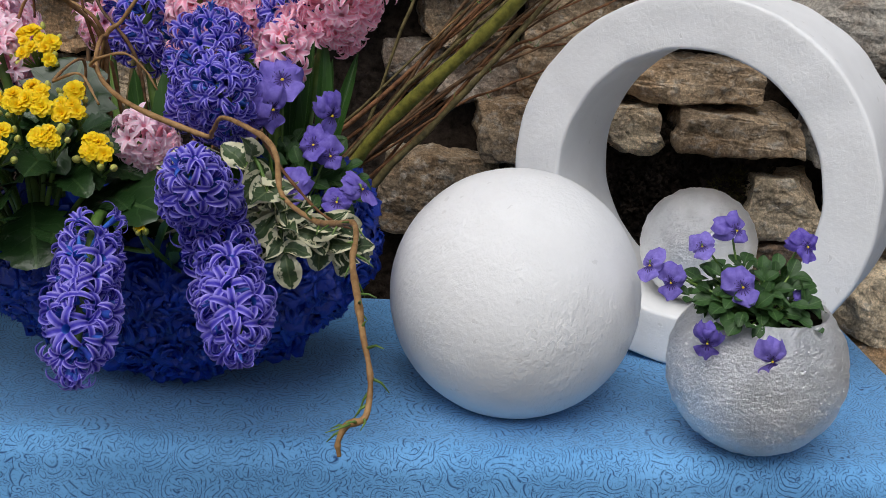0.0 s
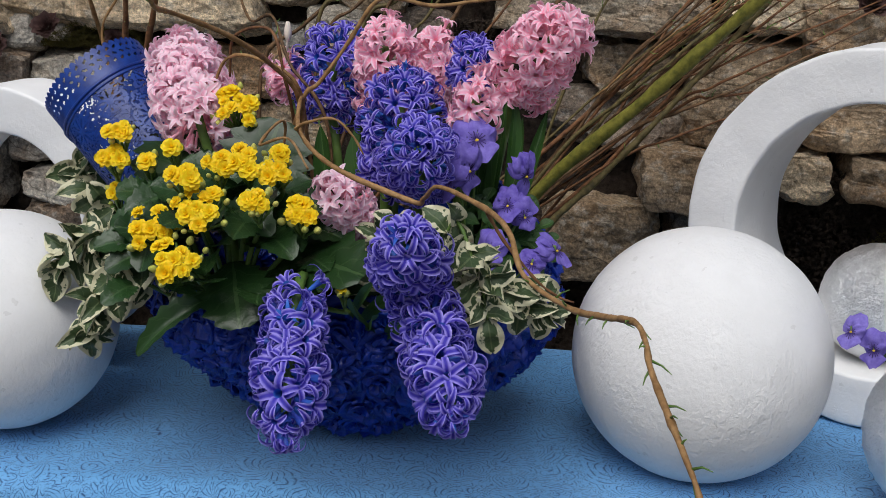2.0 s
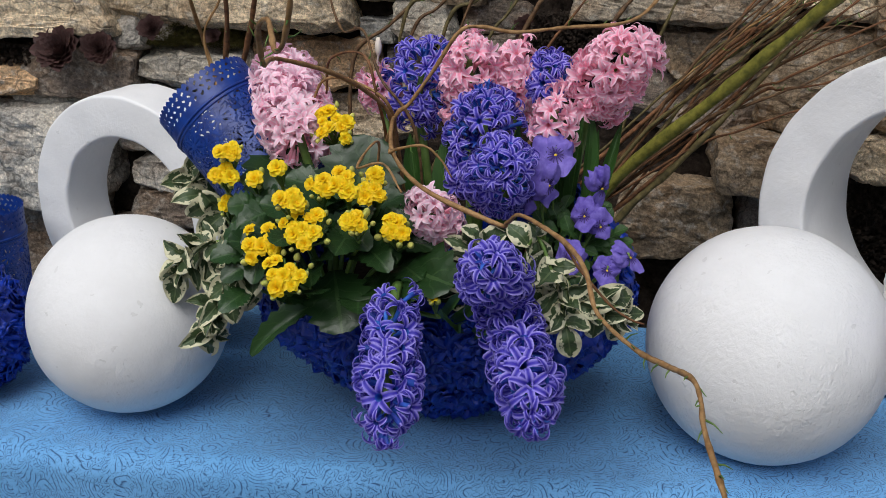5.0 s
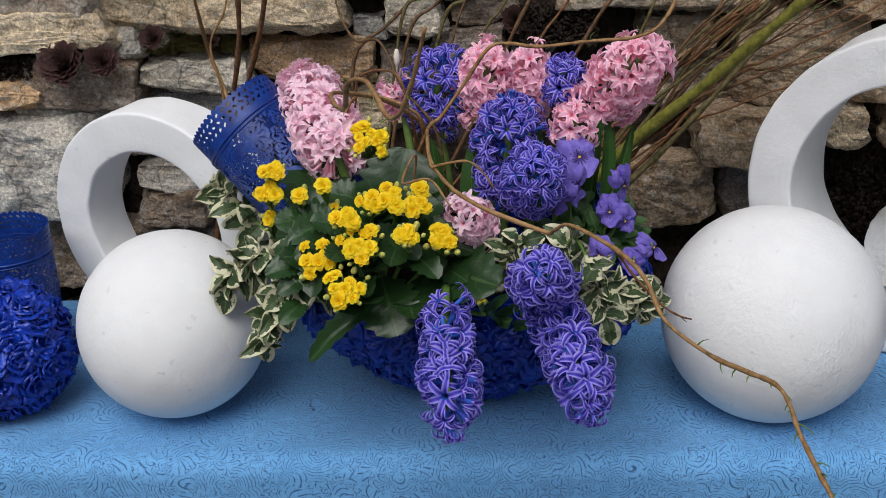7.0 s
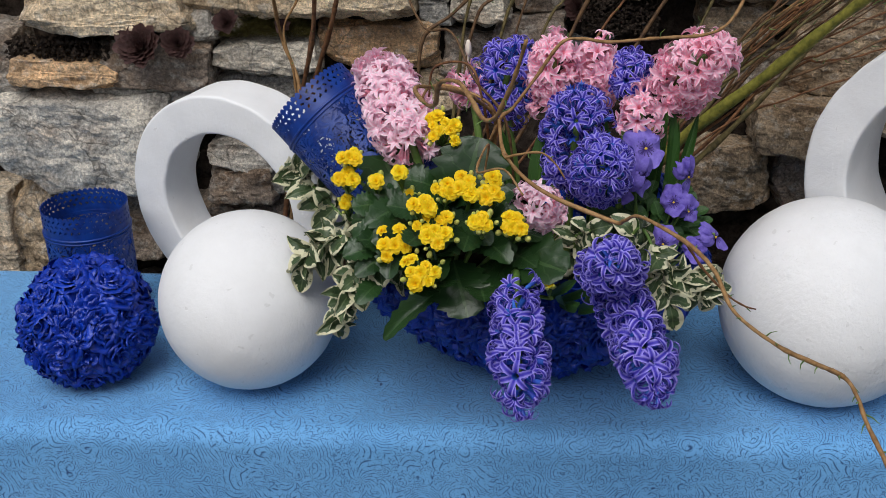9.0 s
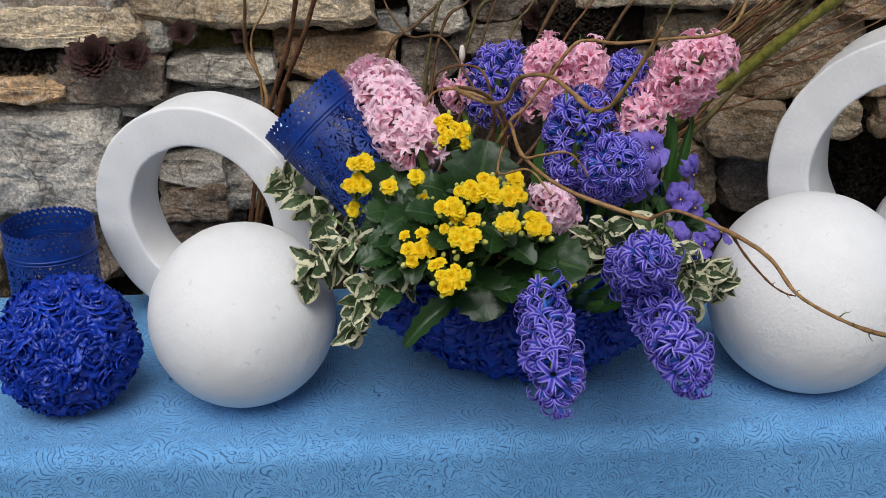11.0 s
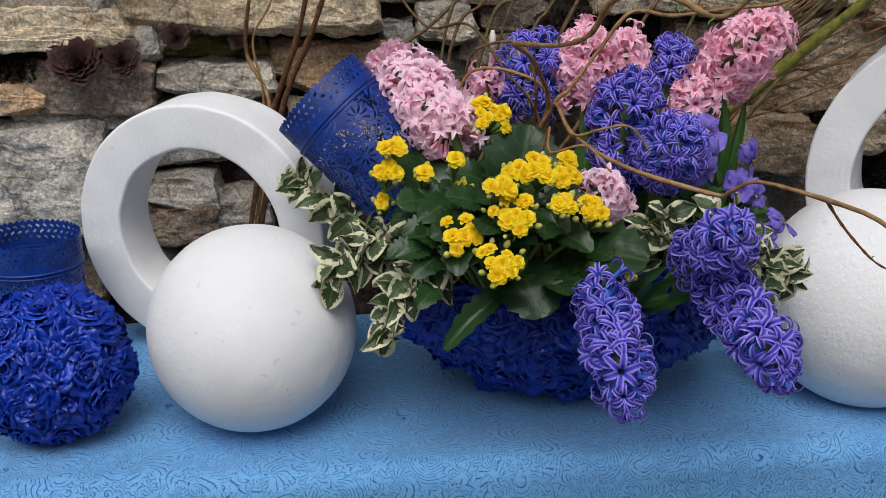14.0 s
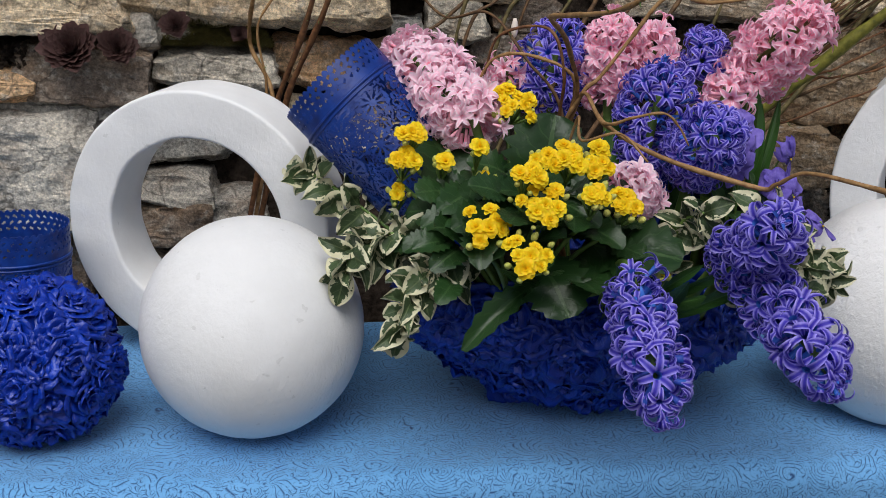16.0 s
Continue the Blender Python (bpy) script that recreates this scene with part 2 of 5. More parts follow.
def bark(name, a, b_, across=120):
    m, nt, b = material(name, 0.62, spec=0.3)
    v = coords(nt)
    n = noise_of(nt, v, across, 5, 0.6)
    paint(nt, b, ramp(nt, n, (0.32, a), (0.68, b_)))
    bump(nt, b, n, 0.0012, 0.8)
    return m


FOAM, ROUGH_FOAM = styrofoam("white_painted_foam", 0.42), styrofoam("coarse_white_painted_foam", 0.85)
SILVER = silver_leaf()
BLUE_ROCK = ultramarine("ultramarine_paint_on_crumpled_rosettes", 0.33, 1.15, 0.0022)
BLUE_TIN = ultramarine("ultramarine_lacquered_tin", 0.42, 0.72)
CLOTH, STONE = cloth_material(), stone_material()
EARTH = soil_material("dark_earth", (0.012, 0.009, 0.0075), (0.085, 0.064, 0.05))
POTTING = soil_material("peat", (0.006, 0.005, 0.004), (0.03, 0.022, 0.015), 120)
GRAVEL = soil_material("grey_gravel", (0.07, 0.068, 0.065), (0.16, 0.155, 0.15), 30)
MOSS = soil_material("moss", (0.045, 0.042, 0.014), (0.19, 0.16, 0.05), 160)
DRY_GRASS = soil_material("dry_grass", (0.10, 0.075, 0.03), (0.34, 0.27, 0.13), 160)
TABLE_WOOD = bark("table_wood", (0.2, 0.13, 0.08), (0.33, 0.23, 0.15), 25)
VIOLET = petal_material("violet_hyacinth_petal", (0.49, 0.42, 0.97), (0.05, 0.03, 0.42), (0.10, 0.09, 0.62))
VIOLET_TUBE = plain("violet_hyacinth_tube", (0.022, 0.045, 0.33), (0.04, 0.16, 0.58), 90)
PINK = petal_material("pink_hyacinth_petal", (1.0, 0.74, 0.84), (0.98, 0.38, 0.54), (1.0, 0.74, 0.85))
PALE_PINK = petal_material("pale_pink_hyacinth_petal", (1.0, 0.81, 0.89), (0.97, 0.55, 0.69), (1.0, 0.84, 0.91))
PINK_TUBE = plain("pink_hyacinth_tube", (0.92, 0.34, 0.45), (0.95, 0.52, 0.62), 90)
YELLOW = petal_material("yellow_kalanchoe_petal", (0.97, 0.81, 0.024), (0.96, 0.69, 0.011), (0.94, 0.57, 0.005))
BUD = plain("green_yellow_bud", (0.42, 0.47, 0.09), (0.68, 0.64, 0.16), 80)
STALK = plain("green_stalk", (0.07, 0.14, 0.025), (0.16, 0.26, 0.06), 60, 0.45)
KAL_LEAF = leaf_material("dark_green_succulent_leaf", (0.022, 0.060, 0.016), (0.07, 0.13, 0.045), 0.28)
STRAP_LEAF = leaf_material("green_strap_leaf", (0.045, 0.12, 0.024), (0.1, 0.2, 0.05), 0.4)
VIOLA_LEAF = leaf_material("viola_leaf", (0.042, 0.105, 0.026), (0.13, 0.23, 0.08), 0.45)
VINCA_LEAF = leaf_material("cream_edged_leaf", (0.06, 0.10, 0.04), (0.17, 0.21, 0.10), 0.45, (0.68, 0.65, 0.44), 0.69)
WILLOW_TAN = bark("tan_willow_bark", (0.17, 0.085, 0.03), (0.40, 0.235, 0.10))
WILLOW_BROWN = bark("brown_willow_bark", (0.075, 0.03, 0.014), (0.24, 0.11, 0.045))
WILLOW_OLIVE = bark("olive_willow_bark", (0.085, 0.085, 0.012), (0.23, 0.21, 0.035))
WILLOW_DRAB = bark("drab_olive_willow_bark", (0.05, 0.04, 0.014), (0.17, 0.13, 0.05))
TWIG = bark("dark_twig_bark", (0.05, 0.026, 0.013), (0.18, 0.10, 0.046))
SEMP = leaf_material("purple_houseleek_leaf", (0.085, 0.040, 0.036), (0.08, 0.06, 0.04), 0.6)


def viola_petal():
    m, nt, b = material("lilac_viola_petal", 0.6, spec=0.25)
    uv = node(nt, "SeparateXYZ", {0: coords(nt, "UV")})
    u, w = uv.outputs["X"], uv.outputs["Y"]
    side = sums(nt, "MULTIPLY", sums(nt, "ABSOLUTE", sums(nt, "SUBTRACT", u, 0.5)), 2.0)
    info = node(nt, "ObjectInfo").outputs["Random"]
    c = ramp(nt, sums(nt, "MULTIPLY_ADD", noise_of(nt, coords(nt), 110, 4), 0.7, sums(nt, "MULTIPLY", info, 0.3)), (0.3, (0.13, 0.085, 0.47)), (0.75, (0.34, 0.27, 0.77)))
    streak = sums(nt, "LESS_THAN", sums(nt, "FRACT", sums(nt, "MULTIPLY", u, 6.0)), 0.35)
    near = sums(nt, "LESS_THAN", sums(nt, "MULTIPLY_ADD", side, 0.25, w), 0.42)
    c = blend(nt, sums(nt, "MULTIPLY", sums(nt, "MULTIPLY", streak, near), 0.75), c, (0.02, 0.008, 0.07))
    c = blend(nt, ramp(nt, w, (0.10, (0.8,) * 3), (0.34, (0, 0, 0))), c, (0.035, 0.012, 0.13))
    paint(nt, b, c)
    bump(nt, b, noise_of(nt, coords(nt, "UV"), 9, 3, 0.5, (5, 1, 1)), 0.0012, 0.6)
    thin(nt, b, 0.25)
    return m


VIOLA = viola_petal()
EYE_YELLOW = plain("yellow_flower_eye", (0.6, 0.4, 0.02), (0.75, 0.55, 0.05), 90)


# ---- building helpers ----
def thing(name, at, label, category, group="", kind=""):
    ob = new(name)
    ob.empty_display_size = 0.02
    ob.location = at
    return tagged(ob, label, category, group, kind)


def base_of(parent):
    p = Vector((0, 0, 0))
    while parent:
        p += parent.location
        parent = parent.parent
    return p


def mesh_of(name, bm, mat, smooth=True, clean=False):
    me = bpy.data.meshes.new(name)
    if clean:
        bmesh.ops.recalc_face_normals(bm, faces=bm.faces)
    bm.to_mesh(me)
    bm.free()
    for one in (mat if isinstance(mat, (list, tuple)) else (mat,)):
        me.materials.append(one)
    if smooth:
        me.polygons.foreach_set("use_smooth", [True] * len(me.polygons))
    return me


def part(name, bm, mat, parent, label="", smooth=True, kind="", clean=False):
    """bm in world coordinates becomes one mesh under parent."""
    at = base_of(parent)
    bmesh.ops.translate(bm, verts=bm.verts, vec=-at)
    ob = new(name, mesh_of(name, bm, mat, smooth, clean))
    ob.parent = parent
    return tagged(ob, label, kind=kind)


def solid(name, bm, mat, label, category, group="", kind="", smooth=True, clean=False):
    """bm in world coordinates becomes one top-level mesh."""
    lo = Vector([min(v.co[k] for v in bm.verts) for k in range(3)])
    hi = Vector([max(v.co[k] for v in bm.verts) for k in range(3)])
    at = Vector(((lo.x + hi.x) / 2, (lo.y + hi.y) / 2, lo.z))
    bmesh.ops.translate(bm, verts=bm.verts, vec=-at)
    ob = new(name, mesh_of(name, bm, mat, smooth, clean))
    ob.location = at
    return tagged(ob, label, category, group, kind)


def piece(name, me, parent, m):
    """A shared mesh under parent at the world pose m."""
    ob = new(name, me)
    ob.parent = parent
    ob.matrix_basis = Matrix.Translation(-base_of(parent)) @ m
    return ob


def aim(at, along, up=(0, 0, 1), size=1.0, spin=0.0):
    """A pose at a place, with y along a direction and z near up."""
    y = Vector(along).normalized()
    z = Vector(up) - Vector(up).dot(y) * y
    if z.length < 1e-4:
        z = Vector((1, 0.3, 0.1)) - Vector((1, 0.3, 0.1)).dot(y) * y
    z.normalize()
    x = y.cross(z)
    m = Matrix((x, y, z)).transposed().to_4x4()
    return Matrix.Translation(at) @ m @ Matrix.Rotation(spin, 4, "Y") @ Matrix.Scale(size, 4)


def grid_mesh(bm, rows, uvs=None, close=False, mat=0):
    """Faces over rows of points; uvs as rows of (u, v)."""
    layer = bm.loops.layers.uv.verify() if uvs else None
    vs = [[bm.verts.new(p) for p in row] for row in rows]
    n = len(rows[0])
    for i in range(len(rows) - 1):
        for j in range(n if close else n - 1):
            k = (j + 1) % n
            f = bm.faces.new((vs[i][j], vs[i][k], vs[i + 1][k], vs[i + 1][j]))
            f.material_index = mat
            if layer:
                for loop, (a, b) in zip(f.loops, ((i, j), (i, k), (i + 1, k), (i + 1, j))):
                    loop[layer].uv = uvs[a][b]
    return vs


def smooth_line(points, steps=8):
    p = [Vector(q) for q in points]
    p = [2 * p[0] - p[1], *p, 2 * p[-1] - p[-2]]
    out = []
    for a, b, c, d in zip(p, p[1:], p[2:], p[3:]):
        for k in range(steps):
            s = k / steps
            out.append(0.5 * (2 * b + (c - a) * s + (2 * a - 5 * b + 4 * c - d) * s * s + (3 * b - a - 3 * c + d) * s**3))
    return [*out, p[-2]]


def tube(bm, line, thick, sides=7, rough=0.0, mat=0):
    """A tapered round limb along a line; thick(s) is its radius."""
    side, rows = None, []
    for k, p in enumerate(line):
        t = (line[min(k + 1, len(line) - 1)] - line[max(k - 1, 0)]).normalized()
        if side is None:
            side = t.orthogonal().normalized()
        side = (side - side.dot(t) * t).normalized()
        up = t.cross(side)
        r = thick(k / (len(line) - 1))
        row = []
        for j in range(sides):
            a = 2 * math.pi * j / sides
            q = r * (1 + (rough * noise.noise((p + side * math.cos(a) * r) * 160) if rough else 0))
            row.append(p + q * (math.cos(a) * side + math.sin(a) * up))
        rows.append(row)
    vs = grid_mesh(bm, rows, close=True, mat=mat)
    bm.faces.new(vs[0][::-1]).material_index = mat
    bm.faces.new(vs[-1]).material_index = mat


def ball(bm, at, r, sub=2, squash=1.0):
    made = bmesh.ops.create_icosphere(bm, subdivisions=sub, radius=r)
    for v in made["verts"]:
        v.co.z *= squash
        v.co += Vector(at)
    return made["verts"]


# ---- ground, table and cloth ----
bm = bmesh.new()
grid_mesh(bm, [[(x, y, 0) for x in (-400, -20, -2, 2, 20, 400)] for y in (-400, -20, -2, 0.36, 20, 400)])
solid("ground", bm, GRAVEL, "pale grey gravel ground", "ground", kind="structure")

TABLE = 0.75
table = thing("table", (0, 0.12, 0), "plain wooden table hidden under the blue cloth", "table")


def box(bm, x0, x1, y0, y1, z0, z1, soft=0.004):
    made = bmesh.ops.create_cube(bm, size=1)
    for v in made["verts"]:
        v.co = Vector(((x0 + x1) / 2 + v.co.x * (x1 - x0), (y0 + y1) / 2 + v.co.y * (y1 - y0), (z0 + z1) / 2 + v.co.z * (z1 - z0)))
    bmesh.ops.bevel(bm, geom=list({e for v in made["verts"] for e in v.link_edges}), offset=soft, segments=2, affect="EDGES")


bm = bmesh.new()
box(bm, -1.2, 0.765, -0.09, 0.325, TABLE - 0.034, TABLE - 0.006, 0.008)
part("tabletop", bm, TABLE_WOOD, table)
for x in (-1.14, 0.70):
    for y in (-0.05, 0.28):
        bm = bmesh.new()
        box(bm, x - 0.025, x + 0.025, y - 0.025, y + 0.025, 0, TABLE - 0.034)
        part("leg", bm, TABLE_WOOD, table)


def tablecloth():
    """One sheet: flat on the table, rolled over its front, back and right edges, hanging in slack folds."""
    X0, X1, Y0, Y1, R = -1.23, 0.745, -0.075, 0.315, 0.026

    def profile(d, lo_edge):
        """Way out from the edge and drop, at the distance d past where the roll begins."""
        quarter = R * math.pi / 2
        if d <= 0:
            return 0, 0
        if d < quarter:
            return R * math.sin(d / R), R * (1 - math.cos(d / R))
        e = d - quarter
        return R + 0.05 * e, R + e

    bm = bmesh.new()
    us = [X0 + (X1 - X0) * k / 150 for k in range(151)] + [X1 + 0.006 * k for k in range(1, 8)] + [X1 + 0.042 + 0.03 * k for k in range(1, 13)]
    vs = [Y0 - 0.042 - 0.03 * k for k in range(14, 0, -1)] + [Y0 - 0.006 * k for k in range(7, 0, -1)] + [Y0 + (Y1 - Y0) * k / 30 for k in range(31)] + [Y1 + 0.006 * k for k in range(1, 8)] + [Y1 + 0.042 + 0.03 * k for k in range(1, 7)]
    rows, uvs = [], []
    for v in vs:
        row, uvr = [], []
        for u in us:
            ox, dx = profile(u - X1, 0)
            of, df = profile(Y0 - v, 0)
            ob_, db = profile(v - Y1, 0)
            x, y, z = min(u, X1) + ox, min(max(v, Y0), Y1) - of + ob_, TABLE - max(dx, df, db)
            hang = max(0, max(dx, df, db) - 0.03)
            fold = 0.010 * math.sin(u * 21 + 1.3 * math.sin(u * 7)) + 0.006 * noise.noise((u * 9, 3.1, 0))
            if df > 0.02:
                y -= min(hang * 0.8, 1) * fold
            slack = 0.0022 * noise.noise((u * 7, v * 9, 0.3)) + 0.0011 * noise.noise((u * 22, v * 25, 2))
            near = max(0.0, 1 - abs(v - Y0 - 0.005) / 0.06)
            z += slack + 0.004 * near * noise.noise((u * 5.5, 7.7, 0))
            row.append((x, y, z))
            uvr.append((u, v))
        rows.append(row)
        uvs.append(uvr)
    grid_mesh(bm, rows, uvs)
    ob = solid("tablecloth", bm, CLOTH, "mid-blue tablecloth embossed with dark swirling flower lines, draped over a table", "tablecloth")
    thick = ob.modifiers.new("thickness", "SOLIDIFY")
    thick.thickness, thick.offset = 0.0015, -1


tablecloth()


# ---- the foam balls and rings ----
def white_ball(x, y, r, cut, label, mat=FOAM):
    """Rests on a small flat cut at its foot."""
    bm = bmesh.new()
    for v in ball(bm, (0, 0, 0), r, 6):
        d = v.co.normalized()
        v.co += d * (0.0004 * noise.noise(d * 5 + Vector((x * 9, 0, 0))) + 0.00025 * noise.noise(d * 26))
        v.co.z = max(v.co.z, -cut * r)
        v.co += Vector((x, y, TABLE + 0.003 + cut * r))
    return solid("foam_ball", bm, mat, label, "decorative ball", "white foam balls")


def white_ring(x, y, turn, big, small, deep, lean, label):
    """Stands on edge; its front circle's centre is over (x, y)."""
    bm = bmesh.new()
    soft = 0.004
    section = []
    for cx, cy, a0 in ((big - soft, -soft, 0), (big - soft, -deep + soft, -90), (small + soft, -deep + soft, 180), (small + soft, -soft, 90)):
        for k in range(5):
            a = radians(a0 + 90 - 22.5 * k)
            section.append((cx + soft * math.cos(a), cy + soft * math.sin(a)))
    dense = []
    for (r0, d0), (r1, d1) in zip(section, section[1:] + section[:1]):
        n = max(1, int(math.hypot(r1 - r0, d1 - d0) / 0.012))
        dense += [(r0 + (r1 - r0) * k / n, d0 + (d1 - d0) * k / n) for k in range(n)]
    s = Vector((math.cos(turn), math.sin(turn), 0))
    n_ = Vector((math.sin(turn) * math.cos(lean), -math.cos(turn) * math.cos(lean), math.sin(lean)))
    u = n_.cross(s) * -1
    u = u if u.z > 0 else -u
    c = Vector((x, y, TABLE + 0.002 + big))
    rows = []
    for k in range(160):
        a = 2 * math.pi * k / 160
        row = []
        for r, d in dense:
            p = c + n_ * d + (s * math.cos(a) + u * math.sin(a)) * r
            row.append(p + Vector((noise.noise(p * 30), noise.noise(p * 30 + Vector((5, 0, 0))), noise.noise(p * 30 + Vector((0, 9, 0))))) * 0.0016)
        rows.append(row)
    rows.append(rows[0])
    grid_mesh(bm, rows, close=True)
    bmesh.ops.remove_doubles(bm, verts=bm.verts, dist=1e-6)
    return solid("foam_ring", bm, FOAM, label, "decorative ring", "white foam rings", clean=True)


white_ball(0.318, 0.032, 0.1247, 0.89, "large white painted foam ball on the blue cloth", ROUGH_FOAM)
white_ball(-0.3755, 0.027, 0.1105, 0.955, "smaller white painted foam ball on the blue cloth")
white_ring(-0.443, 0.20, -0.366, 0.157, 0.1035, 0.074, -0.03, "small white painted foam ring standing on edge behind a ball")
white_ring(0.500, 0.14, -0.56, 0.203, 0.146, 0.14, 0.0, "large white painted foam ring standing on edge near the wall")


# ---- silver balls ----
def silver_ball(x, y, r, z):
    bm = bmesh.new()
    for v in ball(bm, (0, 0, 0), r, 6):
        d = v.co.normalized()
        v.co += d * (0.0014 * noise.noise(d * 7) + 0.0007 * noise.noise(d * 22) + 0.0006 * noise.noise(d * 48))
        v.co += Vector((x, y, z))
    return solid("silver_ball", bm, SILVER, "silver-leafed ball with a crackled surface, resting inside the large white ring", "decorative ball")


def silver_planter(x, y, r):
    """A hollow ball with its top cut away."""
    c = Vector((x, y, TABLE + 0.003 + 0.96 * r))
    pot = thing("silver_planter", (x, y, TABLE + 0.003), "round silver-leafed planter ball with an open top, on the cloth", "planter")
    mouth = radians(44)
    rows = []
    for rr, order in ((r, range(119, -1, -1)), (r - 0.008, range(0, 120))):
        for k in order:
            a = mouth + (math.pi - mouth) * k / 119
            row = []
            for j in range(200):
                th = 2 * math.pi * j / 200
                d = Vector((math.sin(a) * math.cos(th), math.sin(a) * math.sin(th), math.cos(a)))
                p = d * (rr + 0.0014 * noise.noise(d * 6) + 0.0008 * noise.noise(d * 22) + 0.0007 * noise.noise(d * 50))
                p.z = max(p.z, -0.96 * rr)
                row.append(c + p)
            rows.append(row)
    bm = bmesh.new()
    grid_mesh(bm, rows, close=True)
    bmesh.ops.remove_doubles(bm, verts=bm.verts, dist=1e-5)
    part("shell", bm, SILVER, pot, clean=True)
    bm = bmesh.new()
    top = c.z + r * math.cos(mouth) - 0.012
    rows = [[(c.x + q * r * 0.7 * math.cos(t), c.y + q * r * 0.7 * math.sin(t), top + 0.004 * noise.noise((q * 9, t * 3, 0))) for t in [2 * math.pi * j / 24 for j in range(24)]] for q in (1, 0.7, 0.4, 0.02)]
    grid_mesh(bm, rows, close=True)
    part("potting_soil", bm, POTTING, pot, "dark potting soil", clean=True)
    return c, top


silver_ball(0.541, 0.20, 0.0655, 0.8745)
POT_C, POT_TOP = silver_planter(0.540, -0.057, 0.083)


# ---- crumpled blue rosettes ----
def rosettes(count, seed):
    """Centres spread evenly over a unit ball, with the frame of each."""
    rnd = random.Random(seed)
    out = []
    for k in range(count):
        z = 1 - 2 * (k + 0.5) / count
        a = k * 2.39996 + rnd.uniform(-0.25, 0.25)
        q = math.sqrt(1 - z * z)
        d = Vector((q * math.cos(a), q * math.sin(a), z))
        d = (d + Vector((rnd.uniform(-0.1, 0.1), rnd.uniform(-0.1, 0.1), rnd.uniform(-0.1, 0.1)))).normalized()
        s = d.orthogonal().normalized()
        out.append((d, s, d.cross(s), rnd.uniform(0, 6.3), rnd.uniform(0.8, 1.2)))
    return out


def crumple(d, centres, spread):
    """Height, about -0.3 to 1, of a skin of paper roses at the direction d."""
    best = max(centres, key=lambda c: d.dot(c[0]) * c[4])
    x, y = d.dot(best[1]), d.dot(best[2])
    rad, ang = math.hypot(x, y) / spread, math.atan2(y, x)
    warp = noise.noise(d * 5 + best[0] * 3)
    far, _ = noise.voronoi(Vector((rad * 3.0 + warp * 0.8, ang * (0.4 + rad) * 1.15 + best[3], best[3] * 9)))
    rimmed = max(0.0, 1 - (far[1] - far[0]) * 2.1)
    cup = min(1.0, far[0] * 1.3)
    small, _ = noise.voronoi(d * 10 + best[0] * 4)
    creased = max(0.0, 1 - (small[1] - small[0]) * 2.6)
    return 0.5 * max(0, 1 - rad * rad * 0.9) + 0.50 * rimmed**1.4 + 0.22 * cup + 0.2 * creased + 0.2 * noise.noise(d * 19) - 0.55


def rose_mesh(seed):
    """One stiffened paper rose, 25 mm in radius, open along y: rings of cupped petals with soft rolled lips."""
    r = random.Random(seed)
    bm = bmesh.new()
    for k, (n, R, h) in enumerate(((5, 1.0, 0.03), (4, 0.72, 0.14), (3, 0.46, 0.21), (2, 0.23, 0.26))):
        for j in range(n):
            a = 2 * math.pi * (j + 0.5 * k) / n + r.uniform(-0.25, 0.25)
            lift, grow, span = r.uniform(-0.05, 0.07), r.uniform(0.88, 1.1), math.pi / n * r.uniform(1.15, 1.5)
            rows = []
            for q, up in ((0.0, -0.35), (0.45, -0.34), (0.72, -0.15), (0.90, -0.02), (1.0, 0.03), (1.09, 0.01), (1.13, -0.05)):
                row = []
                for m in range(11):
                    u = m / 5 - 1
                    th = a + span * u
                    f = noise.noise((u * 1.7 + seed * 5.1, q * 2.2 + j * 3.3, k * 7.7))
                    g = noise.noise((u * 4.2 + j * 4.7 + seed, q * 4.6, k * 3.1))
                    rr = R * grow * q * (1 - 0.30 * u**4) + (0.18 * f + 0.16 * g) * q
                    if not q:
                        row.append((0, -0.4, 0))
                        continue
                    row.append((math.cos(th) * rr, h + lift + up * (0.5 + 0.6 * R) + (0.19 * f + 0.20 * g) * q - 0.26 * abs(u) ** 3, math.sin(th) * rr))
                rows.append(row)
            grid_mesh(bm, rows)
    bmesh.ops.remove_doubles(bm, verts=bm.verts, dist=1e-6)
    bmesh.ops.scale(bm, verts=bm.verts, vec=(0.025, 0.025, 0.025))
    return mesh_of("rose", bm, BLUE_ROCK)


ROSES = [rose_mesh(k) for k in range(5)]


def rosette_ball(x, y, r):
    foot = TABLE + 0.002
    mid = Vector((x, y, foot + 0.95 * r))
    whole = thing("rosette_ball", (x, y, foot), "ultramarine ball covered in crumpled paper roses", "decorative ball")
    centres = rosettes(80, 5)
    bm = bmesh.new()
    for v in ball(bm, (0, 0, 0), 1, 5):
        d = v.co.normalized()
        v.co = mid + d * (0.90 * r + 0.007 * crumple(d, centres, 0.4))
    part("core", bm, BLUE_ROCK, whole)
    rnd = random.Random(8)
    for d, s, _, spin, grow in centres:
        if d.z > -0.80:
            size = 0.30 * r * (0.75 + 0.25 * grow)
            piece("rose", rnd.choice(ROSES), whole, aim(mid + d * (r * 0.935 + rnd.uniform(-0.002, 0.002)), d + Vector((rnd.uniform(-0.15, 0.15), rnd.uniform(-0.15, 0.15), rnd.uniform(-0.15, 0.15))), s, size / 0.025, spin))


rosette_ball(-0.583, 0.021, 0.0800)

BOWL = Vector((-0.026, 0.06, 0.9))


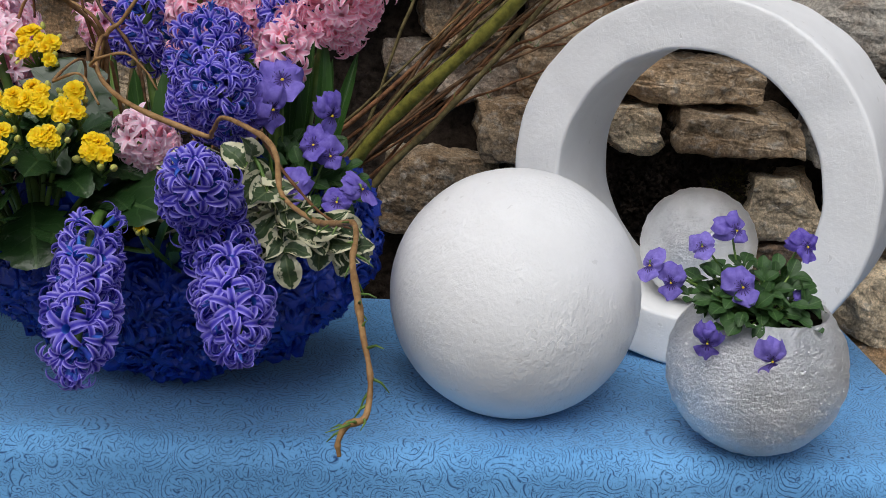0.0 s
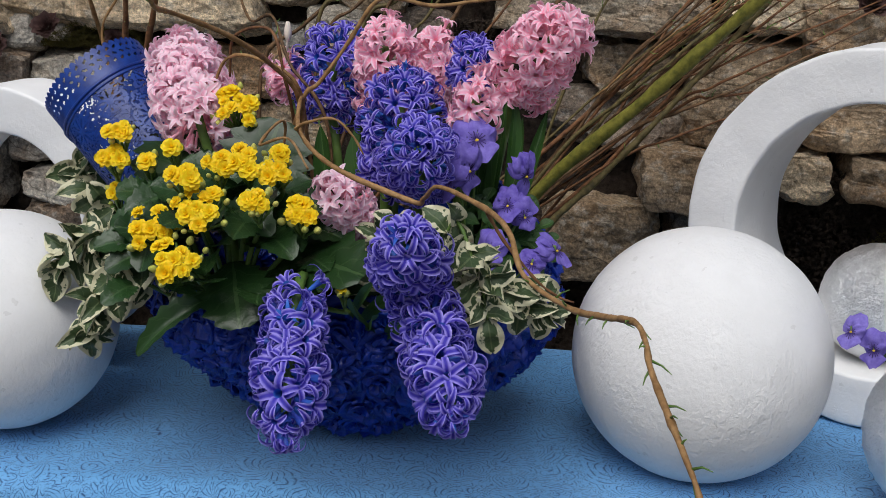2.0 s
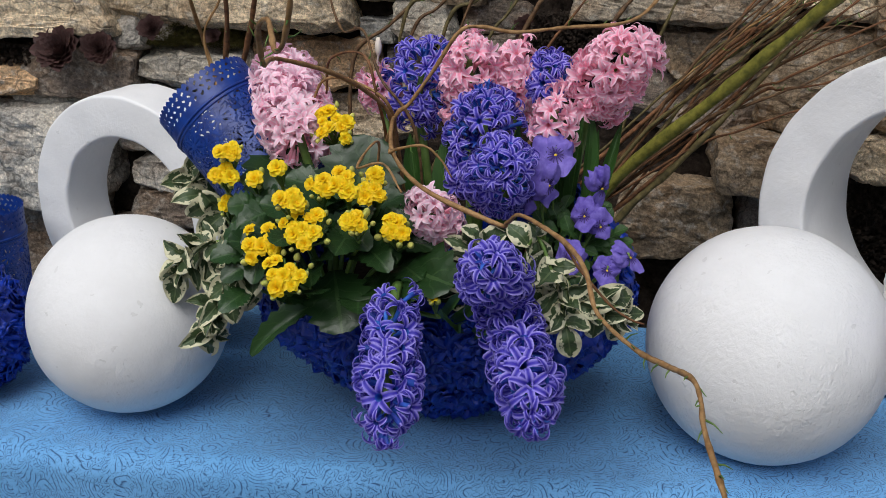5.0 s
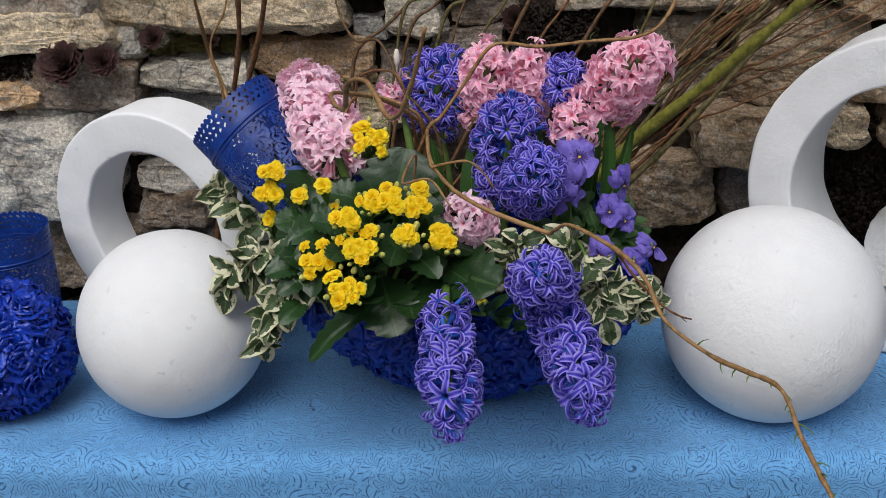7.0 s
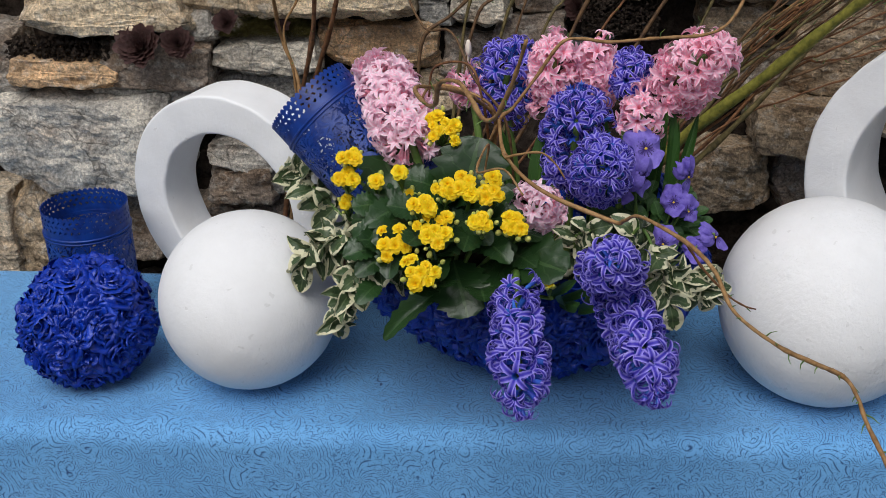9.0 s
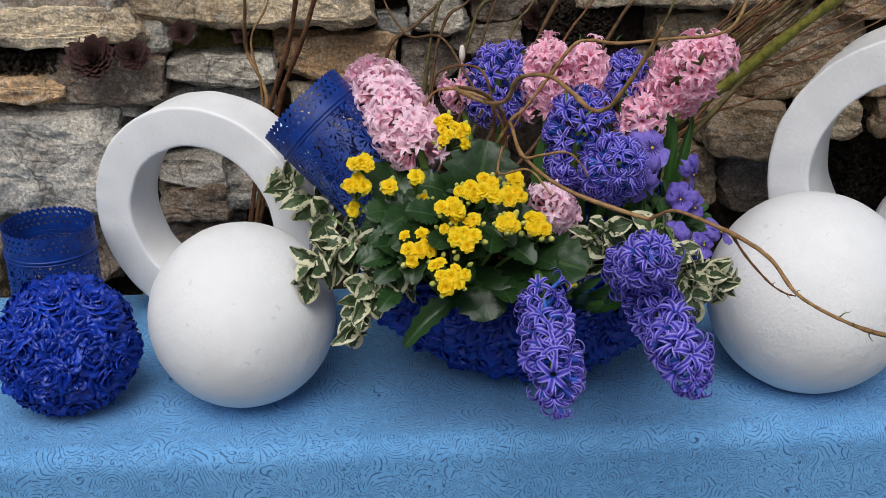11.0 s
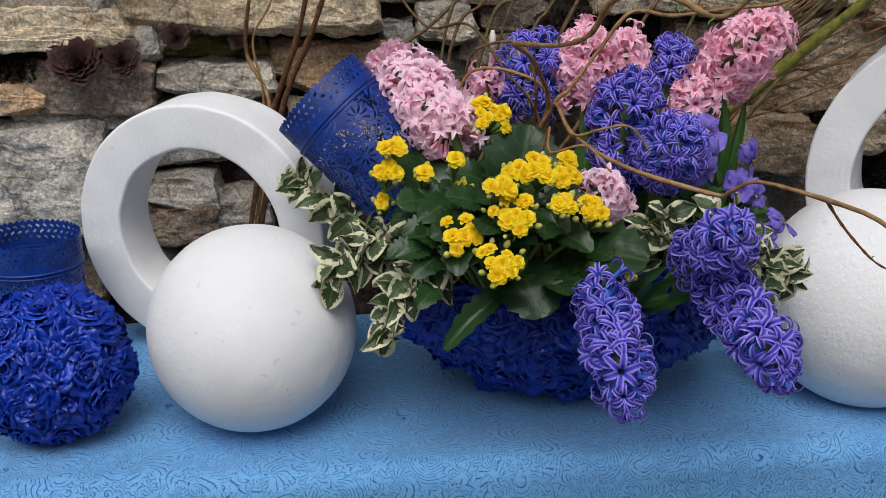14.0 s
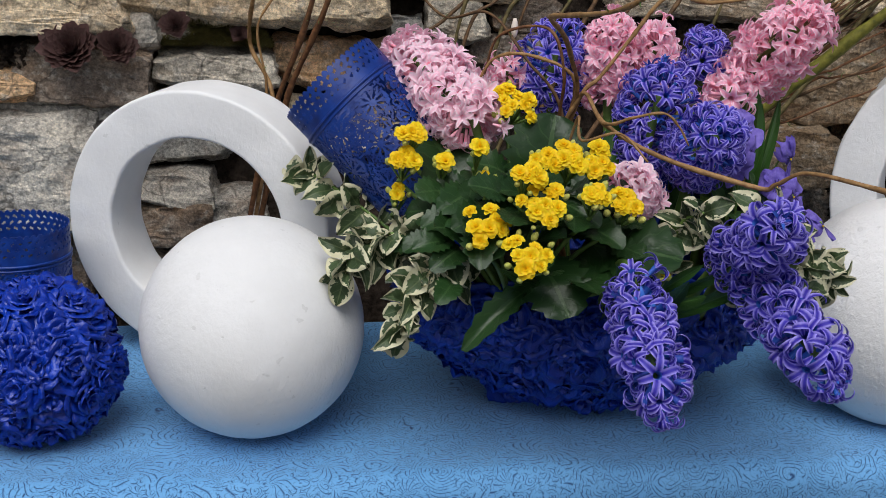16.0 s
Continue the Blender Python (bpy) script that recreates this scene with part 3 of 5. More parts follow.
def rosette_bowl():
    """An oval bowl, its back right side rising higher, hollow, with soil inside, its outside set with roses."""
    bowl = thing("rosette_bowl", (BOWL.x, BOWL.y, TABLE + 0.002), "wide ultramarine bowl of crumpled paper roses, planted full of flowers", "flower bowl")
    A, B, C = 0.210, 0.140, 0.150
    centres = rosettes(46, 11)

    def rim(th):
        return 0.0 + 0.105 * (0.5 + 0.5 * math.cos(th - radians(14))) ** 3

    def at(th, q, grow, rough=0.0):
        """q from 0 at the foot to 1 at the rim."""
        low, high = -0.965, rim(th) / C
        s = low + (high - low) * q
        h = math.sqrt(max(0, 1 - s * s))
        d = Vector((h * math.cos(th), h * math.sin(th), s)).normalized()
        if rough:
            grow += rough * crumple(d, centres, 0.33)
        slim = 1 - 0.36 * min(0.0, d.z) ** 2 * (0.4 + 0.6 * (d.y < 0))
        p = Vector((A * d.x * slim, B * d.y * slim, C * d.z)) * grow
        if q > 0.999:
            p.z += 0.006 * noise.noise((math.cos(th) * 8, math.sin(th) * 8, 1))
        p.z = max(p.z, -0.148)
        return BOWL + p

    rows = [[at(2 * math.pi * j / 180, i / 42, 0.935, 0.04) for j in range(180)] for i in range(43)]
    rows += [[at(2 * math.pi * j / 180, i / 20, 0.89) for j in range(180)] for i in range(20, -1, -1)]
    bm = bmesh.new()
    vs = grid_mesh(bm, rows, close=True)
    bm.faces.new(vs[0][::-1])
    bm.faces.new(vs[-1])
    part("shell", bm, BLUE_ROCK, bowl, clean=True)
    bm = bmesh.new()
    rows = [[BOWL + Vector((q * 0.186 * math.cos(t), q * 0.132 * math.sin(t), -0.012 + 0.03 * (1 - q) + 0.006 * noise.noise((q * 7, t * 2, 0)))) for t in [2 * math.pi * j / 40 for j in range(40)]] for q in (1, 0.8, 0.6, 0.4, 0.2, 0.01)]
    grid_mesh(bm, rows, close=True)
    part("potting_soil", bm, POTTING, bowl, "dark peat", clean=True)
    rnd = random.Random(12)
    for k, q in enumerate((0.13, 0.36, 0.59, 0.80, 0.97)):
        n = (22, 28, 33, 36, 36)[k]
        for j in range(n):
            th, qq = 2 * math.pi * (j + 0.5 * (k % 2) + rnd.uniform(-0.2, 0.2)) / n, q + rnd.uniform(-0.04, 0.03)
            p = at(th, qq, 0.945)
            out = (at(th + 0.02, qq, 0.945) - at(th - 0.02, qq, 0.945)).cross(at(th, qq + 0.02, 0.945) - at(th, qq - 0.02, 0.945)).normalized()
            if p.z > TABLE + 0.012:
                piece("rose", rnd.choice(ROSES), bowl, aim(p, out + Vector((rnd.uniform(-0.15, 0.15), rnd.uniform(-0.15, 0.15), rnd.uniform(-0.1, 0.2))), (0, 0, 1), rnd.uniform(1.0, 1.24), rnd.uniform(0, 6.3)))


rosette_bowl()


# ---- perforated tin lanterns ----
def lantern_mesh(r=0.057, high=0.172):
    """A tin cylinder with a cut lace pattern: a leafy band under the rim, then rows of daisies and squares."""
    nu, nv = 400, 190
    keep = np.ones((nv, nu), bool)
    for i in range(nv):
        h = (i + 0.5) / nv * high
        for j in range(nu):
            u = (j + 0.5) / nu * 2 * math.pi * r
            c = False
            if h > high - 0.030:
                k = h - (high - 0.030)
                if 0.005 < k < 0.026:
                    row = int((k - 0.005) / 0.007)
                    a = (u / 0.0085 + 0.5 * row) % 1 - 0.5
                    b = ((k - 0.005) / 0.007) % 1 - 0.5
                    slant = a + 0.5 * b * (1 if row % 2 else -1)
                    c = abs(slant) * 2.0 + abs(b) * 1.7 < 0.58
                if k > 0.0262:
                    c = c or k > 0.0265 + 0.0034 * (1 - (2 * ((u / 0.0071) % 1) - 1) ** 2)
            elif 0.006 < h < high - 0.036:
                cell = 2 * math.pi * r / 8
                row = int(h / 0.0335)
                a = (u / cell + 0.5 * (row % 2)) % 1 - 0.5
                x, y = a * cell, h - (row + 0.5) * 0.0335
                d, ang = math.hypot(x, y), math.atan2(y, x)
                if d < 0.0135:
                    c = 0.0035 < d < 0.0115 and math.cos(ang * 9) > 0.05 + 0.5 * (d > 0.009)
                    c = c or (0.0121 < d < 0.0131 and math.cos(ang * 18) > -0.2)
                elif abs(abs(x) - cell / 2) < 0.0042 and abs(y) < 0.0042:
                    c = True
                else:
                    n = noise.cell_vector(Vector((u * 560, h * 560, 1)))
                    c = (n.x + 0.25 * math.sin(d * 1100)) > 0.52 and d > 0.0145
            keep[i, j] = not c
    bm = bmesh.new()
    layers = []
    for rr in (r, r - 0.0011):
        layers.append([[bm.verts.new((rr * math.cos(2 * math.pi * j / nu), rr * math.sin(2 * math.pi * j / nu), high * i / nv)) for j in range(nu)] for i in range(nv + 1)])
    a, b = layers
    for i in range(nv):
        for j in range(nu):
            if not keep[i, j]:
                continue
            k = (j + 1) % nu
            bm.faces.new((a[i][j], a[i][k], a[i + 1][k], a[i + 1][j]))
            bm.faces.new((b[i + 1][j], b[i + 1][k], b[i][k], b[i][j]))
            if not keep[i, k]:
                bm.faces.new((a[i][k], b[i][k], b[i + 1][k], a[i + 1][k]))
            if not keep[i, j - 1]:
                bm.faces.new((b[i][j], a[i][j], a[i + 1][j], b[i + 1][j]))
            if i + 1 == nv or not keep[i + 1, j]:
                bm.faces.new((a[i + 1][j], a[i + 1][k], b[i + 1][k], b[i + 1][j]))
            if i == 0 or not keep[i - 1, j]:
                bm.faces.new((b[i][j], b[i][k], a[i][k], a[i][j]))
    for v in [v for v in bm.verts if not v.link_faces]:
        bm.verts.remove(v)
    return mesh_of("lace_wall", bm, BLUE_TIN, smooth=False)


def lantern():
    """Stands at the origin; copied into place."""
    ob = thing("lantern", (0, 0, 0), "ultramarine tin lantern with a cut lace pattern", "lantern", "blue lace lanterns")
    wall = new("lace_wall", lantern_mesh())
    wall.parent = ob

    def hoop(name, z, thick):
        bm = bmesh.new()
        rows = [[((0.0572 + thick * math.cos(t)) * math.cos(a), (0.0572 + thick * math.cos(t)) * math.sin(a), z + thick * math.sin(t)) for t in [k * math.pi / 4 for k in range(8)]] for a in [k * math.pi / 48 for k in range(97)]]
        grid_mesh(bm, rows, close=True)
        bmesh.ops.remove_doubles(bm, verts=bm.verts, dist=1e-6)
        part(name, bm, BLUE_TIN, ob, clean=True)

    hoop("bead", 0.139, 0.0016)
    hoop("bead", 0.1345, 0.0012)
    hoop("foot_ring", 0.0025, 0.0018)
    bm = bmesh.new()
    bmesh.ops.create_cone(bm, segments=64, radius1=0.0565, radius2=0.0565, depth=0.0012, cap_ends=True)
    bmesh.ops.translate(bm, verts=bm.verts, vec=(0, 0, 0.0016))
    part("floor_plate", bm, BLUE_TIN, ob, smooth=False)
    return ob


tin = lantern()
tin.matrix_basis = pose(-0.632, 0.176, TABLE + 0.002, 0, 0, 20)
tagged(tin, "ultramarine tin lantern with a cut lace pattern, upright beside the wall")
axis = Vector((-0.300, 0.097, 1.096)) - Vector((-0.185, 0.05, 0.985))
tilt = axis.to_track_quat("Z", "Y").to_matrix().to_4x4()
lying = copy_thing(tin, Matrix.Translation(Vector((-0.300, 0.097, 1.096)) - axis.normalized() * 0.172) @ tilt @ Matrix.Rotation(0.6, 4, "Z"))
tagged(lying, "ultramarine tin lantern cut with lace, tipped over among the flowers")


# ---- the dry-stone wall ----
wall = thing("wall_north", (0, 0.6, 0), "dry-stone wall of rough grey and tan limestone with earth-filled gaps", "stone wall", kind="structure")
bm = bmesh.new()
rows = []
for i in range(40):
    z = 1.75 * i / 39
    rows.append([(-3 + 6 * j / 119, 0.50 + 0.03 * noise.noise((j * 0.4, z * 8, 0)) + 0.02 * z, z) for j in range(120)])
rows = [[(p[0], 0.95, 0) for p in rows[0]]] + rows + [[(p[0], 0.95, 1.75) for p in rows[0]]]
grid_mesh(bm, rows)
part("earth_core", bm, EARTH, wall, "dark crumbly earth in the joints", clean=True)

# The last tone is darkened to paint in shade behind the large ring.
GREY, TAN, RUST, DARK, SLATE, PALE, SHADED_BROWN = (0.315, 0.303, 0.285), (0.42, 0.352, 0.262), (0.40, 0.275, 0.17), (0.20, 0.165, 0.14), (0.24, 0.24, 0.235), (0.46, 0.43, 0.38), (0.25, 0.195, 0.14)
stone_seed = random.Random(7)


def stone(x0, x1, z0, z1, y, tone, turn=0.0, deep=0.16):
    """A rough quarried block whose face stands at y."""
    r = stone_seed
    w, h = (x1 - x0) * 1.02, (z1 - z0) * 1.05
    cuts = max(8, min(38, int(max(w, h) / 0.0065)))
    bm = bmesh.new()
    bmesh.ops.create_cube(bm, size=2)
    bmesh.ops.subdivide_edges(bm, edges=bm.edges, cuts=cuts, use_grid_fill=True)
    seed = Vector((r.uniform(0, 90), r.uniform(0, 90), r.uniform(0, 90)))
    skew, taper, slant = r.uniform(-0.07, 0.07), r.uniform(-0.08, 0.08), r.uniform(-0.09, 0.09)
    planes = [(Vector((r.uniform(-1, 1), r.uniform(-1.0, -0.1), r.uniform(-1, 1))).normalized(), r.uniform(1.16, 1.6)) for _ in range(9)]
    steps = [r.uniform(-0.8, 0.8) for _ in range(3)]
    for v in bm.verts:
        p = v.co
        k = (abs(p.x) ** 30 + abs(p.y) ** 30 + abs(p.z) ** 30) ** (1 / 30)
        p = p / k
        for n, d in planes:
            over = p.dot(n) - d
            if over > 0:
                p = p - n * over
        p = Vector((p.x * (1 + taper * p.z) + skew * p.z, p.y, p.z * (1 + 0.3 * taper * p.x) + slant * p.x * 0.5))
        q = Vector((p.x * w / 2, p.y * deep / 2, p.z * h / 2))
        s = q + seed
        push = 0.008 * noise.noise(s * 12) + 0.005 * noise.noise(s * 31)
        chip, _ = noise.voronoi(Vector((s.x * 21, s.y * 21, s.z * 27)))
        push += 0.008 * min(1.0, chip[1] - chip[0]) - 0.004 + 0.003 * noise.noise(s * 95)
        if p.y < -0.5:
            for m, st in enumerate(steps):
                push -= 0.0022 * (p.z + 0.7 * noise.noise(Vector((s.x * 8, m, 0))) > st)
            push += 0.005
        n = Vector((p.x**5 * h, p.y**5 * max(w, h), p.z**5 * w))
        q += (n.normalized() if n.length > 1e-6 else Vector((0, -1, 0))) * push * min(1.0, h / 0.05)
        v.co = q
    ob = new("stone", mesh_of("stone", bm, STONE, smooth=False))
    ob.parent = wall
    ob.matrix_basis = pose((x0 + x1) / 2, y + deep / 2 - 0.6, (z0 + z1) / 2, r.uniform(-4, 4), turn, r.uniform(-4, 4))
    t = r.uniform(0.86, 1.14)
    ob.color = (*[c * t for c in tone], 1)
    return ob


# the named courses, from the top down
stone(-0.83, -0.665, 1.195, 1.27, 0.43, GREY)
stone(-0.775, -0.563, 1.145, 1.205, 0.40, GREY, -3)
stone(-0.785, -0.545, 1.097, 1.150, 0.39, TAN, -2)
stone(-0.565, -0.219, 1.113, 1.207, 0.435, (0.58, 0.48, 0.35), 1)
stone(-0.212, -0.128, 1.150, 1.203, 0.48, TAN)
stone(-0.125, -0.03, 1.150, 1.206, 0.49, SHADED_BROWN)
stone(-0.152, -0.072, 1.10, 1.148, 0.47, PALE)
stone(-0.212, -0.156, 1.085, 1.128, 0.48, SLATE)
stone(-0.086, 0.02, 1.055, 1.102, 0.49, DARK)
stone(-0.06, 0.04, 1.108, 1.150, 0.51, DARK)
stone(0.10, 0.372, 1.138, 1.208, 0.445, (0.25, 0.22, 0.18), 1)
stone(0.38, 0.56, 1.150, 1.25, 0.44, TAN)
stone(-0.55, -0.503, 1.081, 1.126, 0.43, GREY)
stone(-0.506, -0.46, 1.089, 1.113, 0.45, GREY)
stone(-0.676, -0.509, 1.011, 1.083, 0.41, DARK, 2)
stone(-0.513, -0.356, 1.029, 1.079, 0.43, PALE, 2)
stone(-0.352, -0.172, 1.025, 1.096, 0.48, RUST, 1)
stone(-0.172, -0.081, 1.013, 1.083, 0.50, DARK)
stone(-0.065, 0.10, 1.03, 1.10, 0.52, SLATE)
stone(-0.815, -0.651, 1.014, 1.058, 0.395, RUST, 3)
stone(-0.693, -0.544, 0.993, 1.020, 0.42, SLATE, 1)
stone(-0.535, -0.36, 0.985, 1.026, 0.46, GREY)
stone(-0.34, -0.12, 0.93, 1.015, 0.50, TAN)
stone(-0.826, -0.686, 0.969, 1.005, 0.43, DARK)
stone(-0.84, -0.577, 0.863, 1.003, 0.38, GREY, 1)
stone(-0.565, -0.42, 0.925, 0.98, 0.47, SLATE)
stone(-0.857, -0.772, 0.68, 0.860, 0.40, (0.30, 0.235, 0.165), 8)
stone(-0.94, -0.852, 0.68, 0.841, 0.385, (0.34, 0.29, 0.23))
stone(-0.765, -0.60, 0.72, 0.855, 0.44, DARK)
stone(-0.541, -0.437, 0.868, 0.914, 0.44, GREY, 2)
stone(-0.545, -0.437, 0.815, 0.872, 0.43, DARK, -3)
stone(-0.449, -0.37, 0.84, 0.889, 0.45, SLATE)
stone(-0.59, -0.42, 0.755, 0.815, 0.44, DARK)
stone(0.211, 0.333, 1.052, 1.124, 0.47, SHADED_BROWN)
stone(0.355, 0.54, 1.0, 1.130, 0.455, SHADED_BROWN, -3)
stone(0.485, 0.66, 1.118, 1.185, 0.42, SHADED_BROWN)
stone(0.171, 0.352, 0.98, 1.055, 0.49, DARK)
stone(0.296, 0.431, 0.913, 0.988, 0.40, SHADED_BROWN, 2)
stone(0.169, 0.332, 0.802, 0.905, 0.46, SHADED_BROWN)
stone(0.345, 0.48, 0.80, 0.90, 0.48, DARK)
stone(0.495, 0.668, 1.005, 1.058, 0.43, SHADED_BROWN, 1)
stone(0.562, 0.725, 0.944, 0.992, 0.40, SHADED_BROWN, 4)
stone(0.462, 0.534, 0.935, 0.995, 0.42, TAN)
stone(0.66, 0.756, 0.829, 0.908, 0.40, TAN)
stone(0.67, 0.80, 0.75, 0.822, 0.40, DARK)
stone(0.695, 0.82, 1.055, 1.146, 0.36, GREY)
stone(0.74, 0.90, 0.93, 1.04, 0.37, GREY)
stone(0.785, 0.875, 0.715, 0.815, 0.33, TAN, 20)
stone(0.78, 0.86, 0.66, 0.71, 0.33, RUST)
stone(0.80, 0.95, 0.83, 0.92, 0.37, DARK)
# plain courses that close the wall above, below and to both sides
fill = random.Random(3)
z = 0.0
while z < 1.75:
    h = fill.uniform(0.07, 0.13)
    x = -2.9 + fill.uniform(0, 0.2)
    while x < 2.8:
        w = fill.uniform(0.14, 0.36)
        inside = -0.92 < x + w / 2 < 0.88 and 0.66 < z + h / 2 < 1.22
        if not inside:
            stone(x, x + w, z, z + h * fill.uniform(0.86, 1.0), 0.45 + fill.uniform(-0.03, 0.03), fill.choice((GREY, TAN, DARK, RUST, SLATE)), fill.uniform(-2, 2), 0.14)
        x += w + fill.uniform(0.004, 0.02)
    z += h + 0.008


def crumbs(name, x0, x1, z0, z1, y, count, mat, label, category, size=0.006, seed=1, tufts=False):
    """Earth packed in a joint as many small lumps, or moss as a cushion of many short spikes."""
    r = random.Random(seed)
    lump = [Vector((0, 0, 1)), Vector((0.9, 0, 0.1)), Vector((-0.3, 0.8, 0)), Vector((-0.4, -0.8, -0.1)), Vector((0.1, 0, -0.9))]
    tris = ((0, 1, 2), (0, 2, 3), (0, 3, 1), (4, 2, 1), (4, 3, 2), (4, 1, 3))
    lo, verts, faces = Vector(((x0 + x1) / 2, y, z0)), [], []
    for _ in range(count):
        a, b = r.uniform(-1, 1), r.uniform(-1, 1)
        swell = max(0.0, 1 - a * a) ** 0.5
        high = 0.5 + 0.5 * noise.noise((a * 3 + seed * 7, b * 2, seed))
        c = Vector(((x0 + x1) / 2 + a * (x1 - x0) / 2, y + r.uniform(-0.012, 0.03), z0 + (z1 - z0) * (0.5 + 0.5 * b) * (swell * (0.6 + 0.6 * high) if tufts else 1))) - lo
        s = size * r.uniform(0.4, 1.3)
        if tufts:
            way = Vector((r.uniform(-0.8, 0.8), r.uniform(-1.0, 0.1), r.uniform(-0.2, 1))).normalized()
            side = way.orthogonal().normalized()
            other = way.cross(side)
            faces += [[k + len(verts) for k in f] for f in ((0, 1, 3), (1, 2, 3), (2, 0, 3))]
            verts += [c + side * s * 0.22, c - side * s * 0.11 + other * s * 0.19, c - side * s * 0.11 - other * s * 0.19, c + way * s * 2.2]
            continue
        m = Matrix.Rotation(r.uniform(0, 6.3), 3, Vector((r.uniform(-1, 1), r.uniform(-1, 1), r.uniform(-1, 1))).normalized())
        faces += [[k + len(verts) for k in f] for f in tris]
        verts += [c + m @ (p * s * r.uniform(0.7, 1.3)) for p in lump]
    me = bpy.data.meshes.new(name)
    me.from_pydata(verts, [], faces)
    me.materials.append(mat)
    ob = new(name, me)
    ob.location = lo
    return tagged(ob, label, category, kind="stuff")


crumbs("moss", -0.60, -0.40, 1.205, 1.245, 0.415, 2500, DRY_GRASS, "dry tan grass and moss on top of a stone", "dry grass", 0.005, seed=7, tufts=True)
crumbs("earth", -0.82, -0.66, 1.055, 1.085, 0.425, 1500, EARTH, "dark earth packed in a joint of the stone wall", "earth", 0.0035, seed=1)
crumbs("earth", 0.04, 0.15, 1.08, 1.14, 0.47, 3500, EARTH, "dark earth packed in a gap of the stone wall", "earth", 0.0035, seed=8)
crumbs("earth", 0.45, 0.70, 0.78, 0.97, 0.455, 15000, EARTH, "dark earth packed in a gap of the stone wall", "earth", 0.0035, seed=2)
crumbs("moss", -0.50, -0.36, 1.083, 1.12, 0.455, 7800, MOSS, "olive moss cushion in a joint of the stone wall", "moss", 0.0026, seed=3, tufts=True)
crumbs("moss", -0.66, -0.56, 1.205, 1.235, 0.43, 6600, MOSS, "dry olive moss cushion on top of a stone", "moss", 0.003, seed=4, tufts=True)
crumbs("moss", -0.22, 0.08, 1.20, 1.24, 0.49, 10800, MOSS, "olive moss cushion on top of a stone", "moss", 0.003, seed=5, tufts=True)
crumbs("moss", 0.60, 0.72, 0.865, 0.92, 0.445, 2100, MOSS, "small moss cushion in a gap of the stone wall", "moss", 0.003, seed=6, tufts=True)


# ---- leaves and petals as shared meshes ----
def leaf_mesh(name, mat, length, width, shape="ovate", fold=0.25, droop=0.35, ny=10, nx=6, wave=0.0, seed=0):
    """A blade along y, face up z, from its base at the origin."""
    bm = bmesh.new()
    rows, uvs = [], []
    for i in range(ny + 1):
        s = i / ny
        if shape == "strap":
            half = width / 2 * min(1, 0.55 + s * 1.4) * (1 - max(0, (s - 0.72) / 0.28) ** 2 * 0.97)
        elif shape == "scallop":
            half = width / 2 * (math.sin(math.pi * min(1, 0.05 + s * 0.925) ** 1.15) ** 0.55 + 0.03)
            half *= 1 + 0.13 * math.cos(s * 2 * math.pi * 6.5)
        elif shape == "spoon":
            half = width / 2 * (math.sin(math.pi * min(1, 0.04 + s * 0.95) ** 1.5) ** 0.7 + 0.05)
        else:
            half = width / 2 * (math.sin(math.pi * min(1, 0.05 + s * 0.93)) ** 0.62 + 0.02)
        row, uvr = [], []
        for j in range(nx + 1):
            u = 2 * j / nx - 1
            y = length * s * (1 - 0.1 * droop * s)
            z = -droop * length * s * s + fold * half * abs(u) + wave * noise.noise((u * 1.6 + seed * 3.7, s * 3 + seed, 0.5))
            row.append((u * half, y, z))
            uvr.append((j / nx, s))
        rows.append(row)
        uvs.append(uvr)
    grid_mesh(bm, rows, uvs)
    return mesh_of(name, bm, mat)


def petal(bm, around, path, half, cup=0.0, nx=2, mat=0, twist=0.0):
    """A petal about the axis y: path gives (out, along) points, half its half width at each."""
    c, s = math.cos(around), math.sin(around)
    out, side = Vector((c, 0, s)), Vector((-s, 0, c))
    rows, uvs = [], []
    for k, (r, h) in enumerate(path):
        row, uvr = [], []
        for j in range(nx + 1):
            u = 2 * j / nx - 1
            row.append(out * r + Vector((0, h + cup * half[k] * u * u + twist * u * half[k], 0)) + side * (u * half[k]))
            uvr.append((j / nx, k / (len(path) - 1)))
        rows.append(row)
        uvs.append(uvr)
    grid_mesh(bm, rows, uvs, mat=mat)


